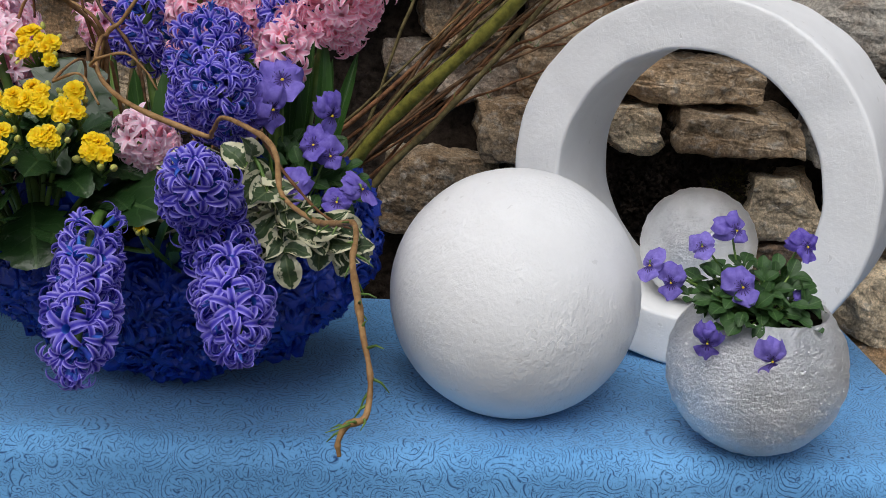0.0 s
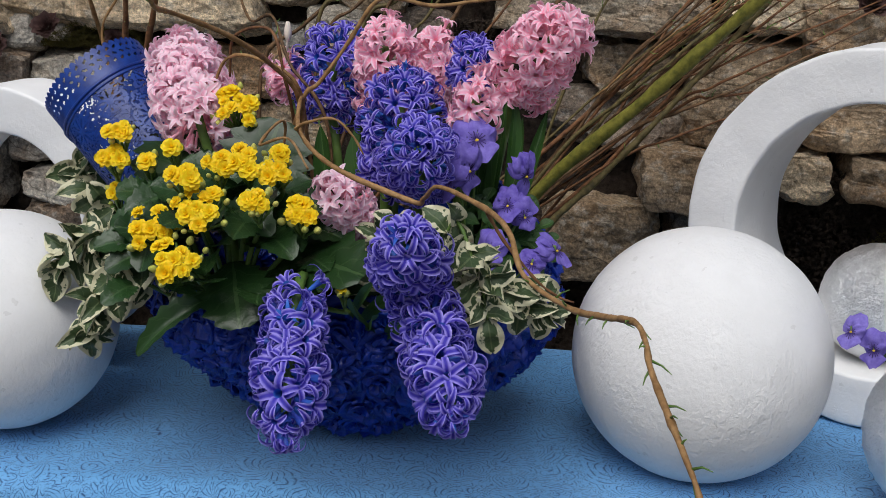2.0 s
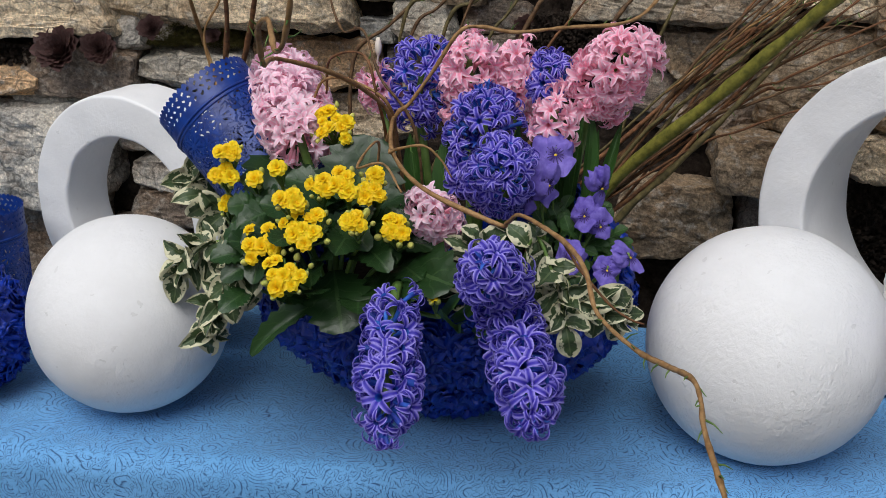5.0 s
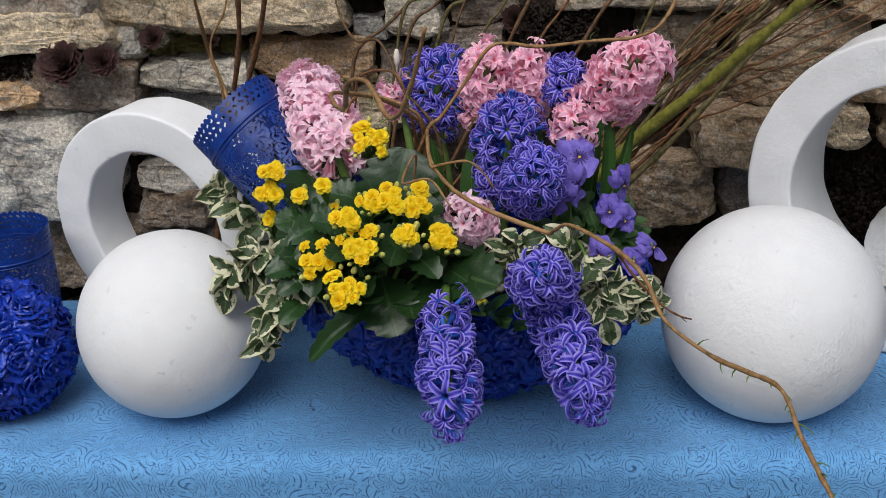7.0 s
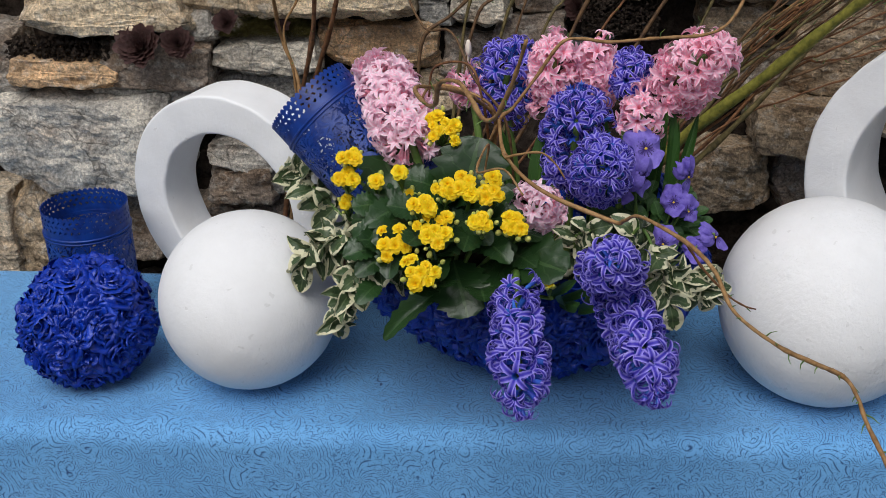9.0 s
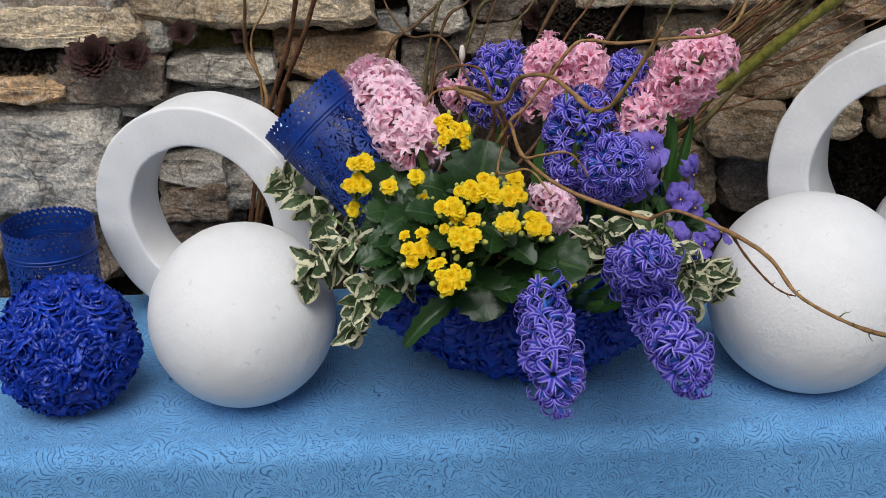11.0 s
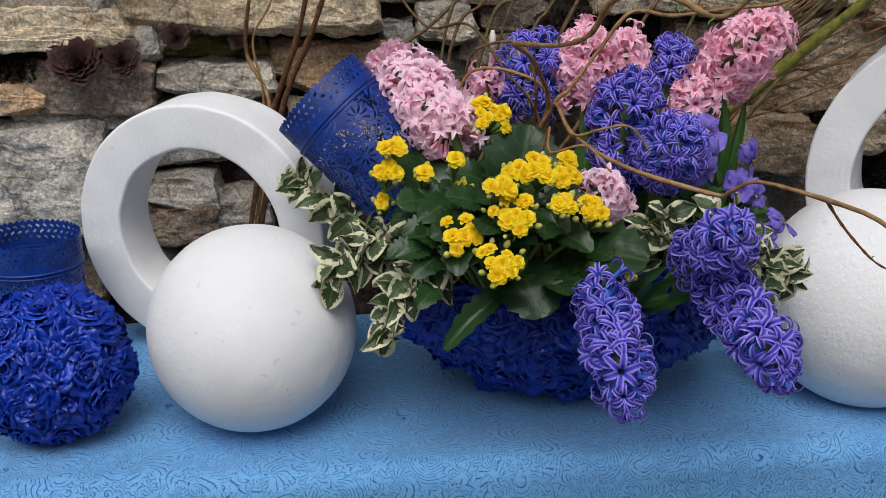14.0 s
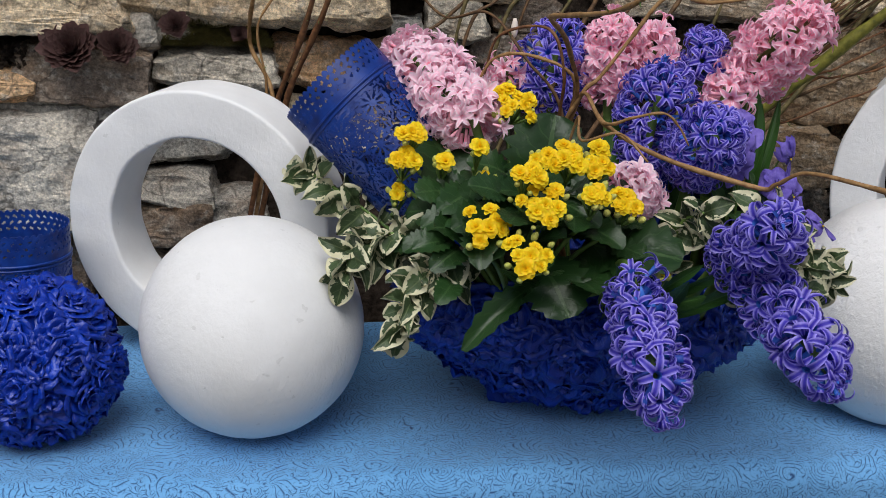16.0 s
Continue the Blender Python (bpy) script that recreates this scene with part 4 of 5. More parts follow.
def floret_mesh(name, mats, seed, open_=1.0, slim=1.0):
    """A hyacinth bell in one skin: a tube along y that parts into six pointed petals, which curl back."""
    r = random.Random(seed)
    bm = bmesh.new()
    uv = bm.loops.layers.uv.verify()

    def ring(y, q):
        return [bm.verts.new((q * math.cos(k * math.pi / 6), y, q * math.sin(k * math.pi / 6))) for k in range(12)]

    rings = [ring(-0.006, 0.0019), ring(0.003, 0.0025), ring(0.0095, 0.0032)]
    for a, b in zip(rings, rings[1:]):
        for k in range(12):
            bm.faces.new((a[k], a[(k + 1) % 12], b[(k + 1) % 12], b[k])).material_index = 1
    for k in range(6):
        length, a = 0.0195 * r.uniform(0.85, 1.12), 0.0
        around = k * math.pi / 3
        lean = r.uniform(-0.16, 0.16)
        q, y, n = 0.0032, 0.0095, 7
        last = [rings[2][(2 * k - 1) % 12], rings[2][2 * k], rings[2][(2 * k + 1) % 12]]
        curl = (168 * open_ + r.uniform(-22, 22))
        twist = r.uniform(-0.25, 0.25)
        for i in range(1, n + 1):
            s = i / n
            a = radians(14 + curl * s**1.1)
            q, y = q + length / n * math.sin(a), y + length / n * math.cos(a)
            half = slim * 0.0027 * math.sin(math.pi * min(1, 0.30 + 0.69 * s)) ** 0.75 + 0.00015
            c, d = math.cos(around + lean * s), math.sin(around + lean * s)
            row = []
            for u in (-1, 0, 1):
                lift = half * (0.55 * u * u + twist * u)
                row.append(bm.verts.new((c * (q - lift * math.cos(a) * 0.8) - d * u * half, y + lift * math.sin(a) * 0.8, d * (q - lift * math.cos(a) * 0.8) + c * u * half)))
            for j in range(2):
                f = bm.faces.new((last[j], last[j + 1], row[j + 1], row[j]))
                for loop, (uu, vv) in zip(f.loops, ((j / 2, (i - 1) / n), ((j + 1) / 2, (i - 1) / n), ((j + 1) / 2, s), (j / 2, s))):
                    loop[uv].uv = (uu, vv)
            last = row
    return mesh_of(name, bm, mats)


FLORETS = {
    "violet": [floret_mesh("floret", (VIOLET, VIOLET_TUBE), k, 1.0) for k in range(4)],
    "violet closed": [floret_mesh("floret", (VIOLET_TUBE, VIOLET_TUBE), 30 + k, 0.22, 1.0) for k in range(2)],
    "pink": [floret_mesh("floret", (PINK, PINK_TUBE), 10 + k, 0.46 + 0.13 * k, 1.4) for k in range(4)],
    "pale": [floret_mesh("floret", (PALE_PINK, PINK_TUBE), 20 + k, 0.46 + 0.13 * k, 1.4) for k in range(4)],
}
STRAPS = [leaf_mesh("leaf", STRAP_LEAF, 1.0, 0.17, "strap", 0.45, d, 12, 4) for d in (0.06, 0.2, 0.4)]


def hyacinth(colour, base, tip, wide, root, label, count=None, leaves=(), bare=0.0, seed=0):
    """A flower spike from base to tip; its stalk runs down to root. leaves: (from, to, width) strap leaves."""
    r = random.Random(seed)
    base, tip, root = Vector(base), Vector(tip), Vector(root)
    plant = thing("hyacinth", root, label, "hyacinth", "hyacinths in the bowl")
    axis = tip - base
    length, d = axis.length, axis.normalized()
    bend = root.lerp(base, 0.55) + Vector((0, 0, 0.35 * (base - root).length)) * (1 if tip.z < base.z else 0.25)
    line = smooth_line([root, bend, base, base.lerp(tip, 0.5), tip - d * 0.021], 6)
    bm = bmesh.new()
    tube(bm, line, lambda s: 0.0055 - 0.002 * s, 7)
    part("stem", bm, STALK, plant)
    size = (1.05 if base.y < -0.1 else 0.88) if colour == "violet" else 0.76
    core = max(0.0, wide / 2 - 0.0205 * size)
    n = count or int((2.05 if colour == "violet" else 3.0) * wide * (length + 0.25 * wide) / (0.0165 * size) ** 2)
    side = d.orthogonal().normalized()
    other = d.cross(side)
    for k in range(n):
        s = (k + 0.5) / n
        a = k * 2.39996 + r.uniform(-0.38, 0.38)
        radial = side * math.cos(a) + other * math.sin(a)
        polar = radians(112 - 40 * s - 62 * max(0, (s - 0.55) / 0.45) ** 1.6) + r.uniform(-0.3, 0.3)
        way = radial * math.sin(polar) + d * math.cos(polar)
        if colour != "violet":
            way = (way + Vector((r.uniform(-0.45, 0.45), r.uniform(-0.45, 0.45), r.uniform(-0.55, 0.3)))).normalized()
        grow = size * r.uniform(0.85, 1.15) * (1 - 0.22 * max(0, (s - 0.8) / 0.2)) * (0.86 + 0.14 * min(1, s / 0.15))
        at = base + d * (length - 0.0205 * size) * s * 0.97 + way * (0.003 + core + r.uniform(-0.007, 0.004)) + d * r.uniform(-0.004, 0.004)
        shut = colour == "violet" and (r.random() < 0.06 or (s > 0.97 and tip.z > base.z))
        if shut:
            at, grow = at - way * 0.005, grow * 0.66
        piece("floret", r.choice(FLORETS["violet closed" if shut else colour]), plant, aim(at, way, (r.uniform(-1, 1), r.uniform(-1, 1), 1), grow, r.uniform(0, 6.3)))
    for k in range(5 if tip.z < base.z else 0):
        a = k * 1.9 + r.uniform(0, 1)
        radial = side * math.cos(a) + other * math.sin(a)
        at = base - d * r.uniform(0.004, 0.020) + radial * r.uniform(0.010, 0.018)
        piece("floret", r.choice(FLORETS[colour]), plant, aim(at, radial - d * r.uniform(0.0, 0.6), (r.uniform(-1, 1), 0, 1), size * r.uniform(0.75, 0.95), r.uniform(0, 6.3)))
    for a, b, w in leaves:
        a, b = Vector(a), Vector(b)
        m = aim(a, b - a, Vector((0, -1, 0.3)) + Vector((r.uniform(-0.5, 0.5), 0, 0)), 1)
        long = (b - a).length
        me = r.choice(STRAPS[:2])
        piece("leaf", me, plant, m @ Matrix.Diagonal((w / 0.17, long, long, 1)))
    return plant


SOIL = 0.895
PALE_BUD = plain("cream_bud", (0.66, 0.55, 0.44), (0.78, 0.70, 0.60), 90)
hyacinth("violet", (-0.046, -0.158, 0.952), (-0.040, -0.244, 0.870), 0.060, (-0.05, -0.06, SOIL), "violet-blue hyacinth drooping over the front of the blue bowl", seed=1, leaves=(((-0.05, -0.07, 0.90), (-0.046, -0.155, 0.965), 0.016),))
hyacinth("violet", (0.062, -0.175, 0.962), (0.096, -0.275, 0.905), 0.061, (0.05, -0.06, SOIL), "violet-blue hyacinth drooping over the front edge of the bowl", seed=2)
hyacinth("violet", (0.044, -0.145, 0.981), (0.049, -0.235, 1.043), 0.064, (0.03, -0.06, SOIL), "violet-blue hyacinth leaning forward out of the bowl", seed=3, leaves=(((0.02, -0.07, 0.90), (0.045, -0.165, 0.958), 0.013), ((0.0, -0.07, 0.91), (0.022, -0.16, 0.948), 0.013), ((0.01, -0.08, 0.91), (-0.005, -0.165, 0.962), 0.012), ((0.0, -0.08, 0.92), (0.03, -0.16, 0.97), 0.011), ((-0.01, -0.08, 0.92), (0.012, -0.15, 0.975), 0.010)))
hyacinth("violet", (0.045, -0.03, 1.045), (0.042, -0.095, 1.085), 0.074, (0.03, 0.0, SOIL), "round violet-blue hyacinth facing forward out of the bowl", seed=4)
hyacinth("violet", (0.014, 0.03, 1.03), (0.02, 0.015, 1.118), 0.088, (0.01, 0.03, SOIL), "tall upright violet-blue hyacinth in the bowl", seed=5, leaves=(((-0.02, 0.02, 0.90), (-0.035, 0.0, 1.08), 0.022), ((0.03, 0.03, 0.90), (0.055, 0.02, 1.09), 0.02)))
hyacinth("violet", (-0.066, 0.132, 1.082), (-0.058, 0.128, 1.142), 0.084, (-0.04, 0.1, SOIL), "violet-blue hyacinth at the back of the bowl", seed=6, leaves=(((-0.05, 0.09, 0.90), (-0.07, 0.09, 1.06), 0.022),))
hyacinth("violet", (0.078, 0.07, 1.115), (0.080, 0.072, 1.160), 0.050, (0.07, 0.06, SOIL), "small violet-blue hyacinth between pink ones", seed=7)
hyacinth("pale", (-0.168, 0.005, 1.075), (-0.222, 0.13, 1.124), 0.075, (-0.13, 0.0, SOIL), "pale pink hyacinth leaning back beside the tipped lantern", seed=8, leaves=(((-0.14, 0.07, 0.93), (-0.185, 0.13, 1.10), 0.025),))
hyacinth("pink", (-0.008, 0.11, 1.095), (-0.007, 0.105, 1.160), 0.062, (0.0, 0.09, SOIL), "rose-pink hyacinth at the back of the bowl", seed=9)
hyacinth("pink", (0.043, 0.12, 1.098), (0.044, 0.118, 1.154), 0.056, (0.04, 0.09, SOIL), "rose-pink hyacinth close beside another at the back", seed=10)
hyacinth("pink", (0.126, 0.045, 1.120), (0.164, 0.012, 1.180), 0.070, (0.09, 0.05, SOIL), "large rose-pink hyacinth leaning outward, its leaves upright", seed=11, leaves=(((0.10, 0.03, 0.93), (0.112, 0.0, 1.105), 0.014), ((0.11, 0.03, 0.93), (0.138, 0.0, 1.105), 0.015), ((0.115, 0.03, 0.93), (0.152, 0.01, 1.095), 0.012), ((0.12, 0.03, 0.93), (0.126, 0.0, 1.085), 0.013), ((0.09, 0.03, 0.93), (0.095, 0.01, 1.085), 0.014)))
hyacinth("pink", (0.084, 0.02, 1.082), (0.092, 0.01, 1.128), 0.052, (0.08, 0.04, SOIL), "sparse opening pink hyacinth", count=22, seed=12)
sparse = hyacinth("pink", (-0.105, 0.135, 1.085), (-0.12, 0.12, 1.125), 0.048, (-0.08, 0.1, SOIL), "sparse rose-pink hyacinth half hidden by a violet one", count=16, seed=13)
bm = bmesh.new()
tube(bm, smooth_line([(-0.112, 0.125, 1.11), (-0.109, 0.12, 1.132), (-0.108, 0.12, 1.142), (-0.108, 0.12, 1.158)], 5), lambda s: 0.0011 + 0.0028 * math.sin(math.pi * max(0, s - 0.55) / 0.47) ** 0.8, 8)
part("bud", bm, PALE_BUD, sparse, "pale cream wilted bud")
hyacinth("pale", (-0.024, -0.03, 1.001), (-0.026, -0.085, 1.031), 0.058, (-0.02, -0.02, SOIL), "short pale pink hyacinth low in the bowl", seed=14)


# ---- the yellow kalanchoe ----
def kalanchoe_flower(seed):
    """A tight double rosette about the axis y; all petals spring from one point."""
    r = random.Random(seed)
    bm = bmesh.new()
    for layer, (n, length, start, end) in enumerate(((6, 0.0130, 58, 108), (6, 0.0118, 38, 92), (5, 0.0095, 20, 66), (4, 0.0065, 4, 34))):
        for k in range(n):
            path, half = [(0.0, 0.0)], [0.0]
            for i in range(1, 6):
                s = i / 5
                a = radians(start + (end - start) * s + r.uniform(-9, 9))
                q = path[-1]
                path.append((q[0] + length / 5 * math.sin(a), q[1] + length / 5 * math.cos(a)))
                half.append(length * 0.46 * math.sin(math.pi * (0.14 + 0.72 * s)) + 0.0002)
            petal(bm, 2 * math.pi * (k + 0.5 * layer) / n + r.uniform(-0.2, 0.2), path, [q * r.uniform(0.7, 1.05) for q in half], r.uniform(-0.25, 0.5), 4, twist=r.uniform(-0.35, 0.35))
    bmesh.ops.remove_doubles(bm, verts=bm.verts, dist=1e-7)
    return mesh_of("flower", bm, YELLOW)


KAL_FLOWERS = [kalanchoe_flower(k) for k in range(4)]
KAL_LEAVES = [leaf_mesh("leaf", KAL_LEAF, 1.0, w, "scallop", f, d, 26, 6, 0.05, k) for k, (w, f, d) in enumerate(((0.82, 0.22, 0.3), (0.72, 0.35, 0.5), (0.9, 0.14, 0.15), (0.68, 0.4, 0.35)))]
bm = bmesh.new()
ball(bm, (0, 0, 0), 1.0, 2)
for v in bm.verts:
    v.co = Vector((v.co.x * (1 - 0.25 * v.co.y), v.co.y * 1.5, v.co.z * (1 - 0.25 * v.co.y)))
KAL_BUD = mesh_of("bud", bm, BUD)
KAL_ROOT = Vector((-0.125, -0.045, SOIL))
kalanchoe = thing("kalanchoe", KAL_ROOT, "yellow double-flowered kalanchoe with dark scalloped leaves in the bowl", "kalanchoe")
kr = random.Random(21)


def cluster(x, y, z, n, spread, buds=3, face=(0, -0.75, 0.66), scale=1.0):
    c, f = Vector((x, y, z)), Vector(face).normalized()
    s = f.orthogonal().normalized()
    u = f.cross(s)
    foot = c - f * 0.028 - Vector((0, 0, 0.012))
    bm = bmesh.new()
    tube(bm, smooth_line([KAL_ROOT.lerp(foot, 0.15), KAL_ROOT.lerp(foot, 0.6) + Vector((0, 0, 0.01)), foot, foot + f * 0.008], 4), lambda s: 0.0026 - 0.0006 * s, 6)
    part("stalk", bm, STALK, kalanchoe)
    n, buds = round(n * 1.25), buds + 4
    for k in range(n + buds):
        q = spread * math.sqrt((k + 0.4) / (n + buds)) * kr.uniform(0.8, 1.15)
        a = k * 2.39996 + 0.7 + kr.uniform(-0.5, 0.5)
        at = c + (s * math.cos(a) + u * math.sin(a)) * q - f * (q * q * 9 + (0.004 if k >= n else 0))
        way = (f + (s * math.cos(a) + u * math.sin(a)) * (q / 0.03) * 0.8 + Vector((kr.uniform(-0.2, 0.2), kr.uniform(-0.2, 0.2), kr.uniform(-0.2, 0.2)))).normalized()
        bm = bmesh.new()
        tube(bm, [foot + f * 0.006, at - way * 0.007], lambda s: 0.0011, 5)
        part("pedicel", bm, STALK, kalanchoe)
        if k < n:
            piece("flower", kr.choice(KAL_FLOWERS), kalanchoe, aim(at, way, (0, 0, 1), scale * kr.uniform(0.50, 0.78), kr.uniform(0, 6)))
        else:
            piece("bud", KAL_BUD, kalanchoe, aim(at, way, (0, 0, 1), kr.uniform(0.0021, 0.0034)))


cluster(-0.230, -0.038, 1.070, 3, 0.014, 1)
cluster(-0.236, -0.040, 1.046, 3, 0.015, 2)
cluster(-0.240, -0.026, 1.010, 2, 0.012, 2)
cluster(-0.201, -0.050, 1.046, 1, 0.010, 6)
cluster(-0.172, -0.068, 1.063, 1, 0.008, 2)
cluster(-0.163, -0.055, 1.035, 1, 0.009, 2, scale=0.7)
cluster(-0.132, -0.012, 1.093, 7, 0.027, 5)
cluster(-0.122, -0.110, 1.060, 3, 0.015, 1)
cluster(-0.098, -0.110, 1.063, 4, 0.018, 2)
cluster(-0.072, -0.106, 1.060, 5, 0.019, 3)
cluster(-0.143, -0.142, 1.055, 3, 0.015, 1)
cluster(-0.127, -0.146, 1.033, 7, 0.026, 3)
cluster(-0.083, -0.142, 1.039, 3, 0.015, 4)
cluster(-0.050, -0.120, 1.024, 4, 0.018, 3)
cluster(-0.172, -0.130, 1.008, 6, 0.024, 1)
cluster(-0.143, -0.165, 0.993, 6, 0.026, 3)
cluster(-0.19, -0.07, 1.006, 0, 0.009, 5)
cluster(-0.012, -0.13, 0.965, 1, 0.008, 1, scale=0.7)


def kal_leaf(base, tip, up=(0, -0.4, 1), width=1.0, pick=None):
    a, b = Vector(base), Vector(tip)
    m = aim(a, b - a, up)
    piece("leaf", kr.choice(KAL_LEAVES) if pick is None else KAL_LEAVES[pick], kalanchoe, m @ Matrix.Diagonal(((b - a).length * width, (b - a).length, (b - a).length, 1)))


kal_leaf((-0.115, -0.085, 0.965), (-0.098, -0.142, 0.932), (0, -0.8, 0.6), 1.0, 2)
kal_leaf((-0.125, -0.10, 0.94), (-0.185, -0.15, 0.925), (0, -0.6, 0.8), 0.42)
kal_leaf((-0.17, -0.03, 1.0), (-0.205, 0.0, 1.08), (0.2, -0.9, 0.3))
kal_leaf((-0.11, -0.04, 1.0), (-0.09, -0.02, 1.085), (0, -0.9, 0.4))
kal_leaf((-0.07, -0.07, 0.97), (0.0, -0.13, 0.985), (0, -0.6, 0.8), 0.8)
kal_leaf((-0.08, -0.07, 0.96), (-0.05, -0.12, 0.965), (0, -0.6, 0.8), 0.9, 2)
for k in range(112):
    a = k * 2.39996
    q = math.sqrt((k + 0.5) / 112)
    out = Vector((math.cos(a) * q, math.sin(a) * q, 0))
    tip = Vector((-0.125 + 0.125 * out.x, -0.06 + 0.105 * out.y, 0.955 + 0.085 * math.sqrt(max(0, 1 - q * q)) + kr.uniform(-0.02, 0.02)))
    way = (Vector((out.x, out.y, 0.15 + 0.5 * (1 - q))) + Vector((kr.uniform(-0.4, 0.4), kr.uniform(-0.5, 0.1), kr.uniform(-0.3, 0.2)))).normalized()
    kal_leaf(tip - way * kr.uniform(0.031, 0.048), tip, (kr.uniform(-0.4, 0.4), -0.6, 0.9))
bm = bmesh.new()
tube(bm, smooth_line([KAL_ROOT, KAL_ROOT + Vector((0.005, -0.005, 0.05)), KAL_ROOT + Vector((0, -0.02, 0.1))], 5), lambda s: 0.006 - 0.002 * s, 8)
part("stem", bm, STALK, kalanchoe)


# ---- violas ----
def viola_mesh(seed):
    """Five petals about the axis y: two tall ones at the back, two at the sides, and a broad lip that hangs."""
    r = random.Random(seed)
    bm = bmesh.new()
    for around, length, wide, back, sweep in ((64, 0.028, 0.0175, -0.004, 0.45), (116, 0.028, 0.0175, -0.002, 0.3), (8, 0.022, 0.0125, 0.0, 0.75), (172, 0.022, 0.0125, 0.001, 0.6), (270, 0.022, 0.0165, 0.003, -0.35)):
        turn = radians(around + r.uniform(-9, 9))
        c, s = math.cos(turn), math.sin(turn)
        grow, curl, flute = r.uniform(0.85, 1.12), r.uniform(0.25, 1.7), r.uniform(2.0, 3.8)
        rows, uvs = [], []
        for i in range(10):
            q = i / 9
            half = wide * grow * (math.sin(math.pi * (0.03 + 0.80 * q**1.25)) ** 0.8) if q else 0.0004
            row, uvr = [], []
            for j in range(9):
                u = j / 4 - 1
                out = length * grow * q * (1 - 0.30 * abs(u) ** 2.2)
                lift = back + length * (0.42 * q * (1 - q) - sweep * curl * 0.9 * q**2.0) + 0.0034 * q * math.sin(flute * u * 2 + seed + around) - 0.0062 * u * u * q
                row.append((c * out - s * u * half, lift, s * out + c * u * half))
                uvr.append((j / 8, q))
            rows.append(row)
            uvs.append(uvr)
        grid_mesh(bm, rows, uvs)
    return mesh_of("flower", bm, VIOLA)


bm = bmesh.new()
for v in ball(bm, (0, 0, 0), 0.0021, 1):
    v.co.y = v.co.y * 0.8 + 0.0022
VIOLA_EYE = mesh_of("eye", bm, EYE_YELLOW)
VIOLA_FLOWERS = [viola_mesh(k) for k in range(7)]
VIOLA_LEAVES = [leaf_mesh("leaf", VIOLA_LEAF, 1.0, 0.66, "spoon", 0.35, d, 10, 4, 0.07, k) for k, d in enumerate((0.2, 0.5))]


def viola(root, flowers, foliage, label, seed):
    """flowers: (place, facing, size); foliage: centre, radii, count, leaf length."""
    r = random.Random(seed)
    root = Vector(root)
    plant = thing("viola", root, label, "viola")
    for at, face, size in flowers:
        at, face = Vector(at), Vector(face).normalized()
        bm = bmesh.new()
        tube(bm, smooth_line([root.lerp(at, 0.1), root.lerp(at, 0.6) - face * 0.01, at - face * 0.006 + Vector((0, 0, 0.004)), at], 5), lambda s: 0.0011, 5)
        part("stalk", bm, STALK, plant)
        m = aim(at, face, (r.uniform(-0.5, 0.5), 0, 1), size / 0.053)
        bloom = piece("flower", r.choice(VIOLA_FLOWERS), plant, m)
        eye = new("eye", VIOLA_EYE)
        eye.parent = bloom
        tagged(eye, "tiny yellow flower eye")
    c, radii, count, long = foliage
    for k in range(count):
        a, h = k * 2.39996, 1 - (k + 0.5) / count * 1.25
        q = math.sqrt(max(0.05, 1 - h * h))
        d = Vector((math.cos(a) * q, math.sin(a) * q, h))
        at = Vector(c) + Vector((d.x * radii[0], d.y * radii[1], d.z * radii[2])) * r.uniform(0.55, 1.0)
        way = (d + Vector((r.uniform(-0.6, 0.6), r.uniform(-0.6, 0.6), r.uniform(-0.4, 0.5)))).normalized()
        ell = long * r.uniform(0.7, 1.25)
        piece("leaf", r.choice(VIOLA_LEAVES), plant, aim(at - way * ell * 0.5, way, (d.x * 0.5, d.y * 0.5 - 0.4, 1), ell))
        if k % 3 == 0:
            bm = bmesh.new()
            tube(bm, [root.lerp(at, 0.05), at - way * ell * 0.45], lambda s: 0.001, 5)
            part("stalk", bm, STALK, plant)
    return plant


viola(
    (0.09, -0.02, SOIL),
    (((0.091, -0.022, 1.073), (0.05, -0.9, 0.35), 0.050), ((0.086, -0.052, 1.052), (0.55, -0.75, -0.35), 0.040), ((0.070, -0.06, 1.045), (-0.75, -0.5, -0.35), 0.040), ((0.136, -0.034, 1.046), (0.65, -0.6, -0.4), 0.040), ((0.122, -0.045, 1.020), (-0.3, -0.9, 0.3), 0.038), ((0.137, -0.05, 1.012), (0.3, -0.9, 0.1), 0.033), ((0.108, -0.088, 0.990), (-0.4, -0.8, 0.1), 0.038), ((0.166, -0.058, 0.985), (0.8, -0.4, 0.3), 0.037), ((0.145, -0.07, 0.975), (0.1, -0.8, 0.4), 0.036)),
    ((0.110, -0.012, 0.972), (0.062, 0.042, 0.052), 95, 0.022),
    "lilac-violet viola with yellow-eyed flowers, in the blue bowl",
    31,
)
